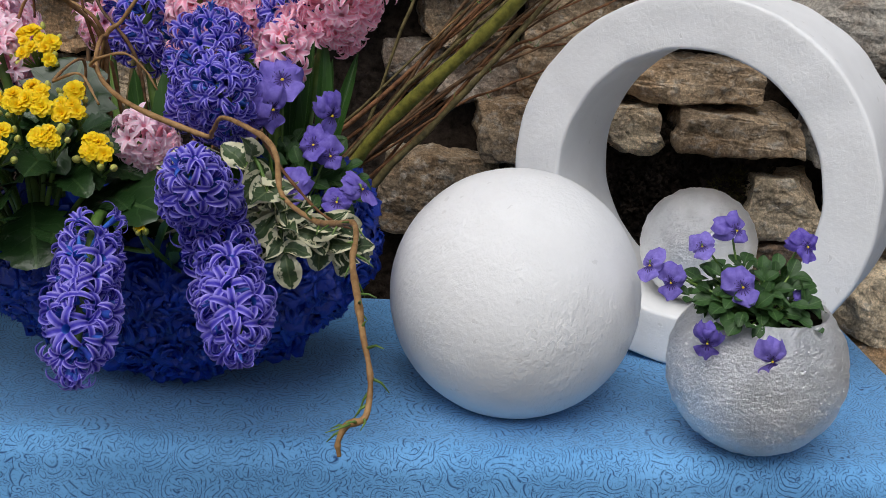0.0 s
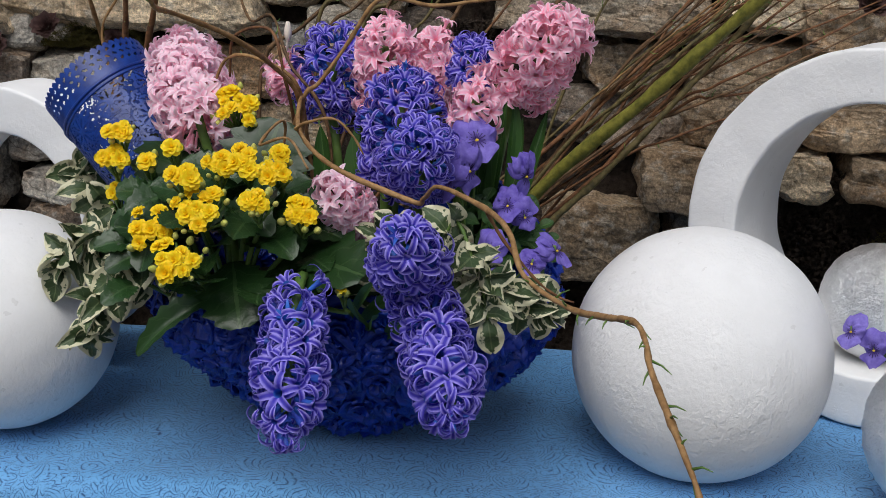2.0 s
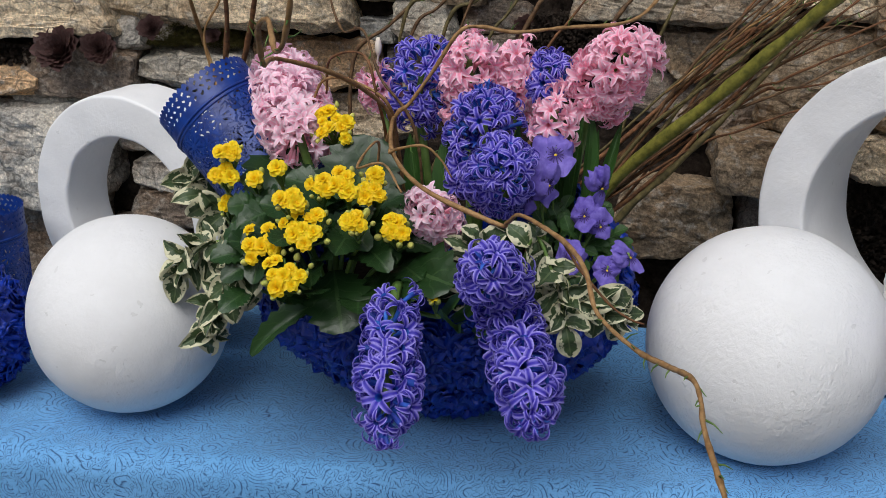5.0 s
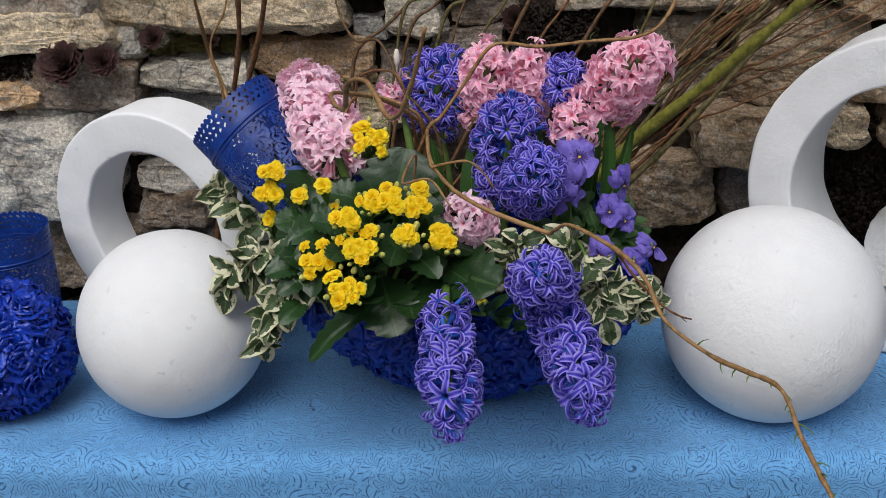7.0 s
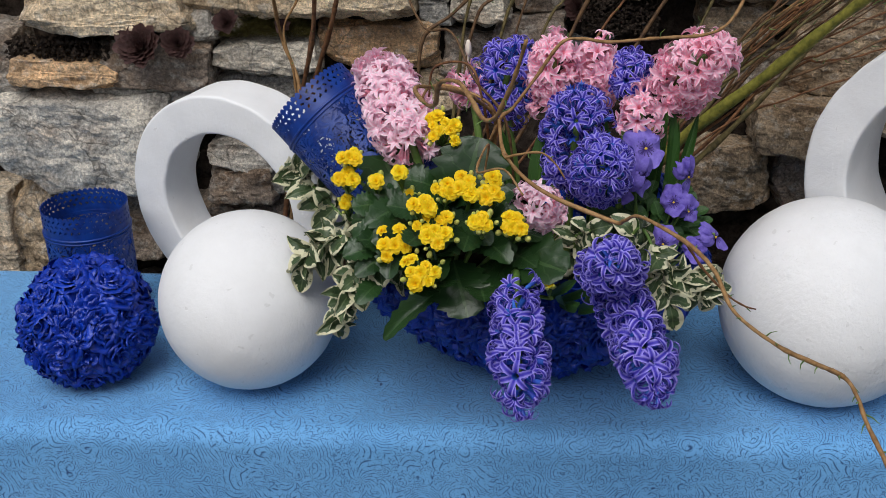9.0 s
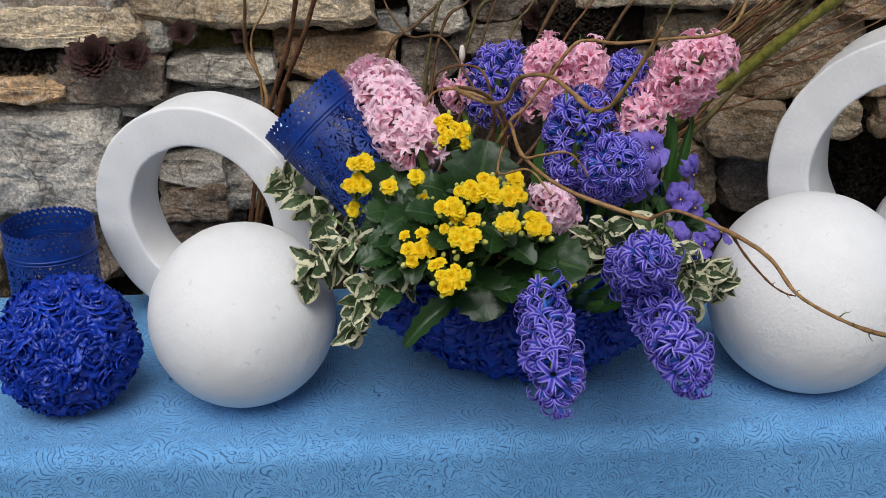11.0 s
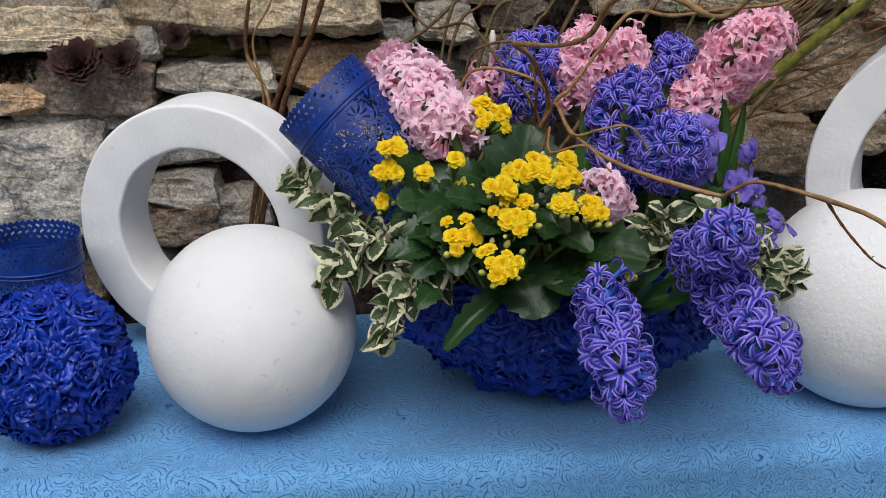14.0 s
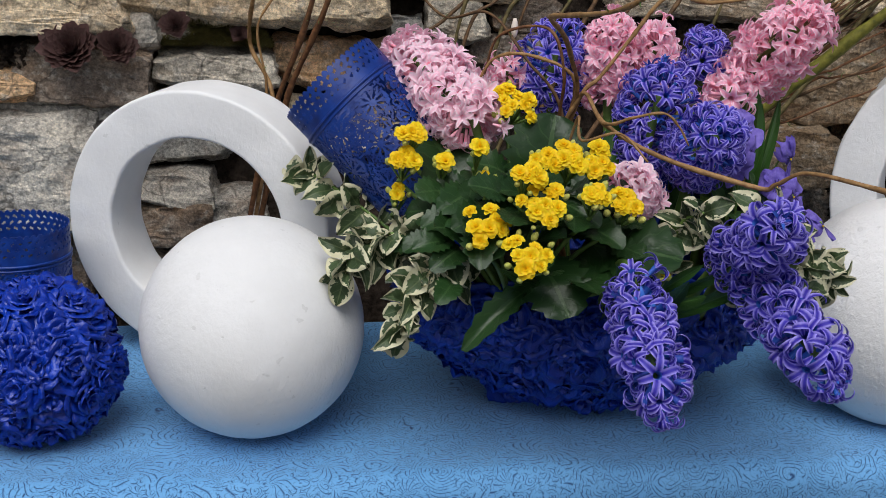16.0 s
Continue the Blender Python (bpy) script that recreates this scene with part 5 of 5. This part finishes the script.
viola(
    (0.538, -0.057, POT_TOP),
    (((0.478, -0.05, 0.944), (-0.35, -0.85, 0.35), 0.030), ((0.513, -0.03, 0.955), (0.3, -0.5, 0.2), 0.034), ((0.574, -0.05, 0.948), (0.3, -0.9, 0.2), 0.034), ((0.504, -0.10, 0.923), (0, -0.9, 0.2), 0.037), ((0.430, -0.06, 0.927), (-0.7, -0.6, 0.1), 0.034), ((0.448, -0.07, 0.915), (-0.3, -0.8, -0.2), 0.032), ((0.474, -0.118, 0.877), (-0.3, -0.8, -0.5), 0.034), ((0.528, -0.132, 0.868), (0.1, -0.9, -0.4), 0.036), ((0.562, -0.09, 0.912), (0.3, -0.8, 0.5), 0.016)),
    ((0.525, -0.066, 0.897), (0.066, 0.056, 0.042), 170, 0.018),
    "small lilac viola with fresh green leaves, in the silver planter",
    32,
)


# ---- variegated trailing vines ----
VINCA = [leaf_mesh("leaf", VINCA_LEAF, 1.0, w, "ovate", f, d, 10, 6, 0.22, k) for k, (w, f, d) in enumerate(((0.74, 0.5, 0.35), (0.56, 0.65, 0.5), (0.82, 0.45, 0.15), (0.66, 0.3, 0.65), (0.50, 0.8, 0.2)))]


def vine(points, pairs, long, label, seed, spread=1.0):
    r = random.Random(seed)
    line = smooth_line(points, 8)
    plant = thing("periwinkle", line[0], label, "periwinkle", "cream-edged periwinkles")
    bm = bmesh.new()
    tube(bm, line, lambda s: 0.0022 - 0.0010 * s, 6)
    part("stem", bm, STALK, plant)
    pairs = round(pairs * 1.45)
    for k in range(pairs):
        s = 0.18 + 0.82 * (k + 0.5) / pairs
        i = min(len(line) - 2, int(s * (len(line) - 1)))
        t = (line[i + 1] - line[i]).normalized()
        side = t.cross(Vector((0, -0.8, 0.6))).normalized()
        side = Matrix.Rotation(k * 1.2 + r.uniform(-0.3, 0.3), 3, t) @ side
        for sign in (-1, 1):
            way = (side * sign * spread + t * r.uniform(-0.1, 0.8) + Vector((r.uniform(-0.4, 0.4), -0.35, r.uniform(-0.5, 0.2)))).normalized()
            ell = long * r.uniform(0.65, 1.15) * (1 - 0.15 * s)
            piece("leaf", r.choice(VINCA), plant, aim(line[i], way, (r.uniform(-1.0, 1.0), r.uniform(-1.0, -0.3), r.uniform(-0.3, 1.0)), ell))
    way = (line[-1] - line[-3]).normalized()
    piece("leaf", VINCA[0], plant, aim(line[-1], way, (0, -0.9, 0.5), long * 0.9))
    return plant


PERI = "cream-edged variegated periwinkle trailing over the bowl"
vine(((-0.18, 0.0, 0.91), (-0.25, 0.03, 0.965), (-0.305, 0.08, 0.995), (-0.325, 0.10, 1.0)), 8, 0.036, PERI + " in front of the ring", 41)
vine(((-0.17, -0.02, 0.91), (-0.235, -0.02, 0.955), (-0.278, -0.028, 0.955), (-0.288, -0.038, 0.935)), 9, 0.036, PERI + " against the white ball", 42)
vine(((-0.17, -0.04, 0.91), (-0.215, -0.07, 0.94), (-0.235, -0.088, 0.920), (-0.241, -0.09, 0.897)), 9, 0.034, PERI + ", its tip hanging", 43)
vine(((-0.16, -0.03, 0.91), (-0.195, -0.07, 0.955), (-0.215, -0.085, 0.95)), 5, 0.034, PERI, 44)
vine(((-0.17, -0.03, 0.91), (-0.235, -0.04, 0.97), (-0.265, -0.03, 0.965)), 5, 0.036, PERI, 45)
vine(((0.05, -0.06, 0.91), (0.10, -0.12, 0.963), (0.142, -0.12, 0.953), (0.163, -0.105, 0.943)), 8, 0.031, PERI + " beside the large ball", 46)
vine(((0.04, -0.08, 0.91), (0.085, -0.14, 0.972), (0.118, -0.14, 0.968)), 6, 0.031, PERI, 47)
vine(((0.05, -0.07, 0.91), (0.076, -0.12, 1.02), (0.095, -0.14, 0.998), (0.105, -0.15, 0.973), (0.11, -0.155, 0.952)), 6, 0.034, PERI + ", hanging beside a violet hyacinth", 49)
vine(((0.06, -0.07, 0.91), (0.095, -0.14, 0.998), (0.122, -0.13, 0.968), (0.145, -0.12, 0.966)), 5, 0.034, PERI, 50)
vine(((0.02, -0.05, 0.91), (0.015, -0.08, 0.99), (0.03, -0.10, 1.01)), 5, 0.032, PERI, 48)


# ---- willow ----
def knobbly(name, points, r0, r1, mat, label, category, group="", sprigs=0, seed=0, steps=10, jitter=0.0, leafy=None):
    r = random.Random(seed)
    line = smooth_line(points, steps)
    if jitter:
        line = [p + Vector((noise.noise(p * 40 + Vector((seed, 0, 0))), noise.noise(p * 40 + Vector((0, seed, 0))), noise.noise(p * 40 + Vector((0, 0, seed))))) * jitter for p in line]
    ob = thing(name, line[0], label, category, group)
    bm = bmesh.new()
    tube(bm, line, lambda s: r0 + (r1 - r0) * s + 0.10 * r0 * math.sin(s * 37) + 0.16 * r0 * max(0, math.sin(s * 83 + seed)) ** 6, 9, 0.22)
    part("limb", bm, mat, ob)
    for k in range(sprigs):
        i = int((0.45 + 0.5 * (k + r.uniform(0, 0.7)) / sprigs) * (len(line) - 2))
        t = (line[i + 1] - line[i]).normalized()
        out = Matrix.Rotation(r.uniform(0, 6.3), 3, t) @ t.orthogonal().normalized()
        bm = bmesh.new()
        w = (out + t * r.uniform(-0.2, 0.9) + Vector((r.uniform(-0.5, 0.5), 0, r.uniform(-0.4, 0.4)))).normalized()
        ell = r.uniform(0.004, 0.011)
        tube(bm, [line[i], line[i] + w * ell * 0.6, line[i] + w * ell + t * ell * 0.35], lambda s: 0.0008 - 0.0006 * s, 5)
        part("sprig", bm, leafy or STALK, ob)
    return ob


NODE = (-0.068, -0.012, 1.100)
knobbly("willow_branch", ((-0.05, 0.06, SOIL + 0.005), (-0.075, 0.03, 1.0), NODE, (-0.060, -0.072, 1.084), (-0.023, -0.127, 1.066), (0.046, -0.168, 1.050), (0.057, -0.182, 1.056), (0.070, -0.210, 1.072), (0.105, -0.265, 1.071), (0.122, -0.32, 1.070), (0.132, -0.37, 1.057), (0.156, -0.425, 1.057), (0.171, -0.466, 1.067), (0.182, -0.506, 1.079), (0.185, -0.530, 1.079), (0.185, -0.556, 1.075), (0.189, -0.583, 1.068), (0.193, -0.612, 1.062), (0.197, -0.632, 1.053), (0.196, -0.641, 1.041), (0.189, -0.641, 1.037), (0.186, -0.643, 1.031), (0.1865, -0.643, 1.025)), 0.0023, 0.0011, WILLOW_TAN, "long twisted tan willow branch reaching forward over the table", "branch", "corkscrew willow", 30, 3)
knobbly("willow_branch", ((-0.06, 0.06, SOIL + 0.005), (-0.085, 0.02, 1.03), NODE, (-0.052, -0.015, 1.118), (-0.028, -0.018, 1.152), (-0.003, -0.026, 1.190), (0.018, -0.022, 1.194), (0.048, -0.016, 1.189), (0.098, -0.036, 1.198), (0.140, -0.045, 1.203), (0.165, -0.035, 1.212), (0.185, -0.01, 1.235), (0.20, 0.02, 1.27)), 0.0020, 0.0016, WILLOW_TAN, "thin twisted willow branch arching over the pink hyacinths", "branch", "corkscrew willow", 8, 4)
knobbly("willow_branch", ((-0.065, 0.05, SOIL + 0.005), (-0.078, 0.02, 1.04), (-0.072, -0.012, 1.102), (-0.090, -0.055, 1.138), (-0.112, -0.11, 1.165), (-0.136, -0.160, 1.183), (-0.140, -0.185, 1.188), (-0.134, -0.22, 1.192), (-0.120, -0.275, 1.200), (-0.110, -0.315, 1.214), (-0.104, -0.340, 1.238), (-0.087, -0.376, 1.249), (-0.075, -0.41, 1.245), (-0.066, -0.436, 1.240), (-0.058, -0.45, 1.245), (-0.052, -0.460, 1.257), (-0.044, -0.476, 1.28), (-0.036, -0.495, 1.31)), 0.0023, 0.0014, WILLOW_TAN, "looping tan willow branch curling forward above the flowers", "branch", "corkscrew willow", 10, 17)
knobbly("willow_branch", ((-0.06, 0.07, SOIL + 0.005), (-0.07, 0.03, 1.05), (-0.075, -0.01, 1.115), (-0.115, 0.0, 1.135), (-0.145, 0.02, 1.13), (-0.16, 0.03, 1.105)), 0.0019, 0.0014, WILLOW_TAN, "short curled willow branch among the flowers", "branch", "corkscrew willow", 2, 5)
knobbly("willow_branch", ((-0.07, 0.06, SOIL + 0.005), (-0.08, 0.02, 1.06), (-0.085, -0.01, 1.12), (-0.10, 0.0, 1.16), (-0.14, 0.03, 1.15), (-0.15, 0.05, 1.11)), 0.0018, 0.0012, WILLOW_BROWN, "curled brown willow shoot among the flowers", "branch", "corkscrew willow", 2, 6)
knobbly("willow_branch", ((-0.08, 0.05, SOIL + 0.005), (-0.085, -0.02, 1.02), (-0.078, -0.045, 1.085), (-0.088, -0.10, 1.075), (-0.06, -0.12, 1.085), (-0.04, -0.14, 1.065)), 0.0015, 0.0010, WILLOW_TAN, "thin curled willow shoot over the yellow flowers", "branch", "corkscrew willow", 1, 7)
knobbly("willow_branch", ((-0.05, 0.09, SOIL + 0.005), (-0.06, 0.08, 1.06), (-0.10, 0.09, 1.12), (-0.13, 0.15, 1.16), (-0.17, 0.22, 1.15), (-0.2, 0.3, 1.20), (-0.17, 0.34, 1.28)), 0.0018, 0.0012, TWIG, "dark willow shoot behind the flowers", "branch", "corkscrew willow", 2, 8)
knobbly("willow_branch", ((0.105, -0.265, 1.071), (0.118, -0.27, 1.052), (0.130, -0.272, 1.038), (0.146, -0.274, 1.022), (0.160, -0.274, 1.013), (0.170, -0.274, 1.010)), 0.0014, 0.0007, WILLOW_BROWN, "fine dark side shoot of the long willow branch", "branch", "corkscrew willow", 2, 15)
knobbly("willow_branch", ((-0.062, -0.072, 1.085), (-0.058, -0.095, 1.089), (-0.047, -0.11, 1.097), (-0.023, -0.12, 1.103), (-0.008, -0.12, 1.091), (0.002, -0.12, 1.075)), 0.0017, 0.0008, WILLOW_TAN, "fine tan side shoot curling over the violet flowers", "branch", "corkscrew willow", 2, 16)
# the olive rods and the bundle of twigs that lean behind the bowl
knobbly("willow_rod", ((0.06, 0.345, TABLE + 0.01), (0.148, 0.319, 0.938), (0.27, 0.25, 1.08), (0.39, 0.175, 1.22), (0.47, 0.13, 1.31)), 0.0086, 0.0062, WILLOW_OLIVE, "thick olive-green willow rod leaning behind the bowl", "willow rod", "willow rods", 2, 9)
knobbly("willow_rod", ((0.08, 0.345, TABLE + 0.01), (0.169, 0.315, 0.905), (0.226, 0.31, 0.970), (0.283, 0.31, 1.036), (0.350, 0.315, 1.118), (0.44, 0.32, 1.23)), 0.0050, 0.0028, WILLOW_DRAB, "thinner drab olive willow rod leaning behind the bowl", "willow rod", "willow rods", 2, 10)
tr = random.Random(77)


def leaning_rod(low, high, y0, y1, thick, mat, label, seed, bow=0.002):
    """A rod that rises behind the bowl and passes two points (x, z), then runs on to its thin end."""
    (ax, az), (bx, bz) = low, high
    run, rise = bx - ax, bz - az
    far = (0.14 / max(abs(rise), 0.05)) * 0.8
    slope = run / max(rise, 0.05)
    foot = min(max(ax - slope * (az - TABLE), -0.2), 0.11)
    mid = 0.5 * (foot + ax) + 0.1 * (ax - foot)
    pts = [(foot, 0.343, TABLE + 0.01), (mid, 0.4 * 0.343 + 0.6 * y0, TABLE + 0.5 * (az - TABLE)), (ax, y0, az)]
    for q in (0.35, 0.7, 1.0):
        pts.append((ax + run * q + tr.uniform(-bow, bow) * 0.5, y0 + (y1 - y0) * q, az + rise * q + tr.uniform(-bow, bow) * 0.5))
    pts.append((bx + run * far * 0.6 + tr.uniform(-bow, bow) * 2, y1, bz + rise * far * 0.6 + tr.uniform(-bow, bow) * 2))
    return knobbly("willow_rod", pts, thick, thick * 0.45, mat, label, "willow rod", "willow rods", 3, seed, 6, 0.0016)


# rods close to the wall, behind the pink hyacinths
WALL_ROD = "thin olive-brown willow rod leaning close to the wall"
for k, (low, high, thick, mat) in enumerate((
    ((-0.122, 1.139), (-0.039, 1.22), 0.0030, WILLOW_DRAB),
    ((-0.191, 1.083), (-0.059, 1.209), 0.0034, TWIG),
    ((-0.114, 1.118), (-0.015, 1.22), 0.0028, TWIG),
    ((-0.066, 1.134), (0.036, 1.219), 0.0032, WILLOW_DRAB),
    ((-0.042, 1.148), (0.025, 1.219), 0.0022, TWIG),
    ((-0.015, 1.11), (0.06, 1.22), 0.0026, WILLOW_DRAB),
    ((0.039, 1.14), (0.088, 1.218), 0.0032, TWIG),
    ((0.06, 1.10), (0.14, 1.21), 0.0022, WILLOW_BROWN),
    ((0.144, 1.138), (0.209, 1.217), 0.0034, TWIG),
    ((0.189, 1.08), (0.245, 1.216), 0.0026, WILLOW_DRAB),
    ((0.30, 1.14), (0.35, 1.215), 0.0022, WILLOW_BROWN),
)):
    leaning_rod(low, high, 0.385, 0.40, thick, mat, WALL_ROD, 100 + k)
# the fan of brown rods above and below the thick olive one
FAN_ROD = "brown willow rod fanning out behind the bowl"
for k, (low, high, thick, mat) in enumerate((
    ((0.287, 1.124), (0.393, 1.199), 0.0030, WILLOW_BROWN),
    ((0.304, 1.108), (0.408, 1.207), 0.0034, TWIG),
    ((0.322, 1.092), (0.418, 1.184), 0.0028, WILLOW_BROWN),
    ((0.295, 1.100), (0.400, 1.192), 0.0024, TWIG),
    ((0.301, 1.057), (0.452, 1.146), 0.0022, WILLOW_BROWN),
    ((0.263, 1.029), (0.389, 1.097), 0.0026, TWIG),
    ((0.250, 0.992), (0.408, 1.074), 0.0020, WILLOW_BROWN),
    ((0.266, 1.089), (0.336, 1.163), 0.0030, WILLOW_DRAB),
    ((0.230, 1.060), (0.330, 1.170), 0.0024, WILLOW_BROWN),
    ((0.200, 1.020), (0.300, 1.120), 0.0030, WILLOW_DRAB),
    ((0.215, 1.050), (0.310, 1.170), 0.0026, TWIG),
)):
    leaning_rod(low, high, 0.335, 0.29, thick, mat, FAN_ROD, 300 + k)
for k in range(5):
    x, z = tr.uniform(0.25, 0.32), tr.uniform(1.05, 1.12)
    leaning_rod((x, z), (x + tr.uniform(0.09, 0.13), z + tr.uniform(0.035, 0.12)), 0.345, tr.uniform(0.28, 0.34), tr.uniform(0.0014, 0.0026), tr.choice((WILLOW_BROWN, TWIG, WILLOW_DRAB)), FAN_ROD, 340 + k, 0.009)
# fine wisps at the ends of the fan
for k in range(11):
    x, y, z = tr.uniform(0.30, 0.42), tr.uniform(0.28, 0.33), tr.uniform(1.12, 1.21)
    way, up = tr.uniform(0.06, 0.12), tr.uniform(0.0, 0.05)
    foot = (x - 0.09, y + 0.02, z - 0.085)
    knobbly("willow_twig", (foot, (x, y, z), (x + way * 0.5, y - 0.01, z + up * 0.7 + tr.uniform(-0.008, 0.012)), (x + way, y - 0.015, z + up + tr.uniform(-0.012, 0.012))), 0.0013, 0.0005, tr.choice((WILLOW_TAN, WILLOW_BROWN, TWIG)), "fine brown willow twig tangled among the rods", "willow twig", "willow twigs", 3, 400 + k, 6, 0.003)
# the upright shoots behind the lantern
knobbly("willow_shoot", ((-0.40, 0.34, TABLE + 0.01), (-0.36, 0.335, 0.95), (-0.339, 0.335, 1.041), (-0.30, 0.29, 1.14), (-0.27, 0.242, 1.24), (-0.262, 0.22, 1.30)), 0.0040, 0.0030, WILLOW_BROWN, "upright brown willow shoot beside the stone wall", "willow shoot", "willow shoots", 1, 11)
knobbly("willow_shoot", ((-0.41, 0.33, TABLE + 0.01), (-0.375, 0.325, 0.95), (-0.354, 0.315, 1.031), (-0.318, 0.25, 1.14), (-0.297, 0.18, 1.247), (-0.29, 0.15, 1.30)), 0.0038, 0.0028, WILLOW_BROWN, "upright brown willow shoot beside the stone wall", "willow shoot", "willow shoots", 1, 12)
knobbly("willow_shoot", ((-0.40, 0.335, TABLE + 0.01), (-0.37, 0.33, 0.95), (-0.358, 0.323, 1.042), (-0.385, 0.36, 1.10), (-0.375, 0.28, 1.18), (-0.367, 0.212, 1.26)), 0.0030, 0.0022, WILLOW_TAN, "curling tan willow shoot beside the stone wall", "willow shoot", "willow shoots", 1, 13)
knobbly("willow_shoot", ((-0.40, 0.345, TABLE + 0.01), (-0.37, 0.335, 0.96), (-0.365, 0.33, 1.05), (-0.375, 0.33, 1.12), (-0.35, 0.33, 1.17), (-0.335, 0.33, 1.25)), 0.0020, 0.0012, WILLOW_TAN, "thin curling tan willow shoot beside the stone wall", "willow shoot", "willow shoots", 1, 14)


# ---- houseleeks in the wall ----
SEMP_LEAF = leaf_mesh("leaf", SEMP, 1.0, 0.62, "spoon", 0.45, -0.18, 6, 4)


def houseleek(x, y, z, r, label, seed):
    rnd = random.Random(seed)
    plant = thing("houseleek", (x, y, z), label, "houseleek", "houseleeks in the wall")
    face = Vector((rnd.uniform(-0.2, 0.2), -0.85, 0.55)).normalized()
    s = face.orthogonal().normalized()
    u = face.cross(s)
    for k in range(80):
        q = ((k + 1) / 80) ** 0.7
        a = k * 2.39996
        rad = s * math.cos(a) + u * math.sin(a)
        way = (rad * (0.30 + 1.0 * q) + face * (1.0 - 0.72 * q)).normalized()
        piece("leaf", SEMP_LEAF, plant, aim(Vector((x, y, z)) + rad * r * 0.22 * q, way, face, r * (0.28 + 0.44 * q) * rnd.uniform(0.85, 1.15)))


houseleek(-0.600, 0.385, 1.083, 0.040, "purple-brown houseleek rosette rooted between wall stones", 1)
houseleek(-0.545, 0.388, 1.086, 0.028, "small purple-brown houseleek rosette between wall stones", 2)
houseleek(-0.478, 0.415, 1.112, 0.022, "small dark houseleek rosette between wall stones", 3)
houseleek(-0.40, 0.44, 1.10, 0.014, "small dark houseleek rosette in moss", 4)
houseleek(0.035, 0.50, 1.11, 0.026, "dark purple houseleek rosette between wall stones", 5)
houseleek(0.075, 0.50, 1.115, 0.022, "dark purple houseleek rosette between wall stones", 6)
houseleek(-0.54, 0.43, 1.225, 0.03, "purple-brown houseleek rosette on top of a stone", 7)
houseleek(-0.49, 0.44, 1.225, 0.028, "purple-brown houseleek rosette on top of a stone", 8)
houseleek(-0.44, 0.45, 1.23, 0.026, "purple-brown houseleek rosette on top of a stone", 9)
houseleek(0.545, 0.395, 1.19, 0.028, "dark houseleek rosette on top of a stone", 10)
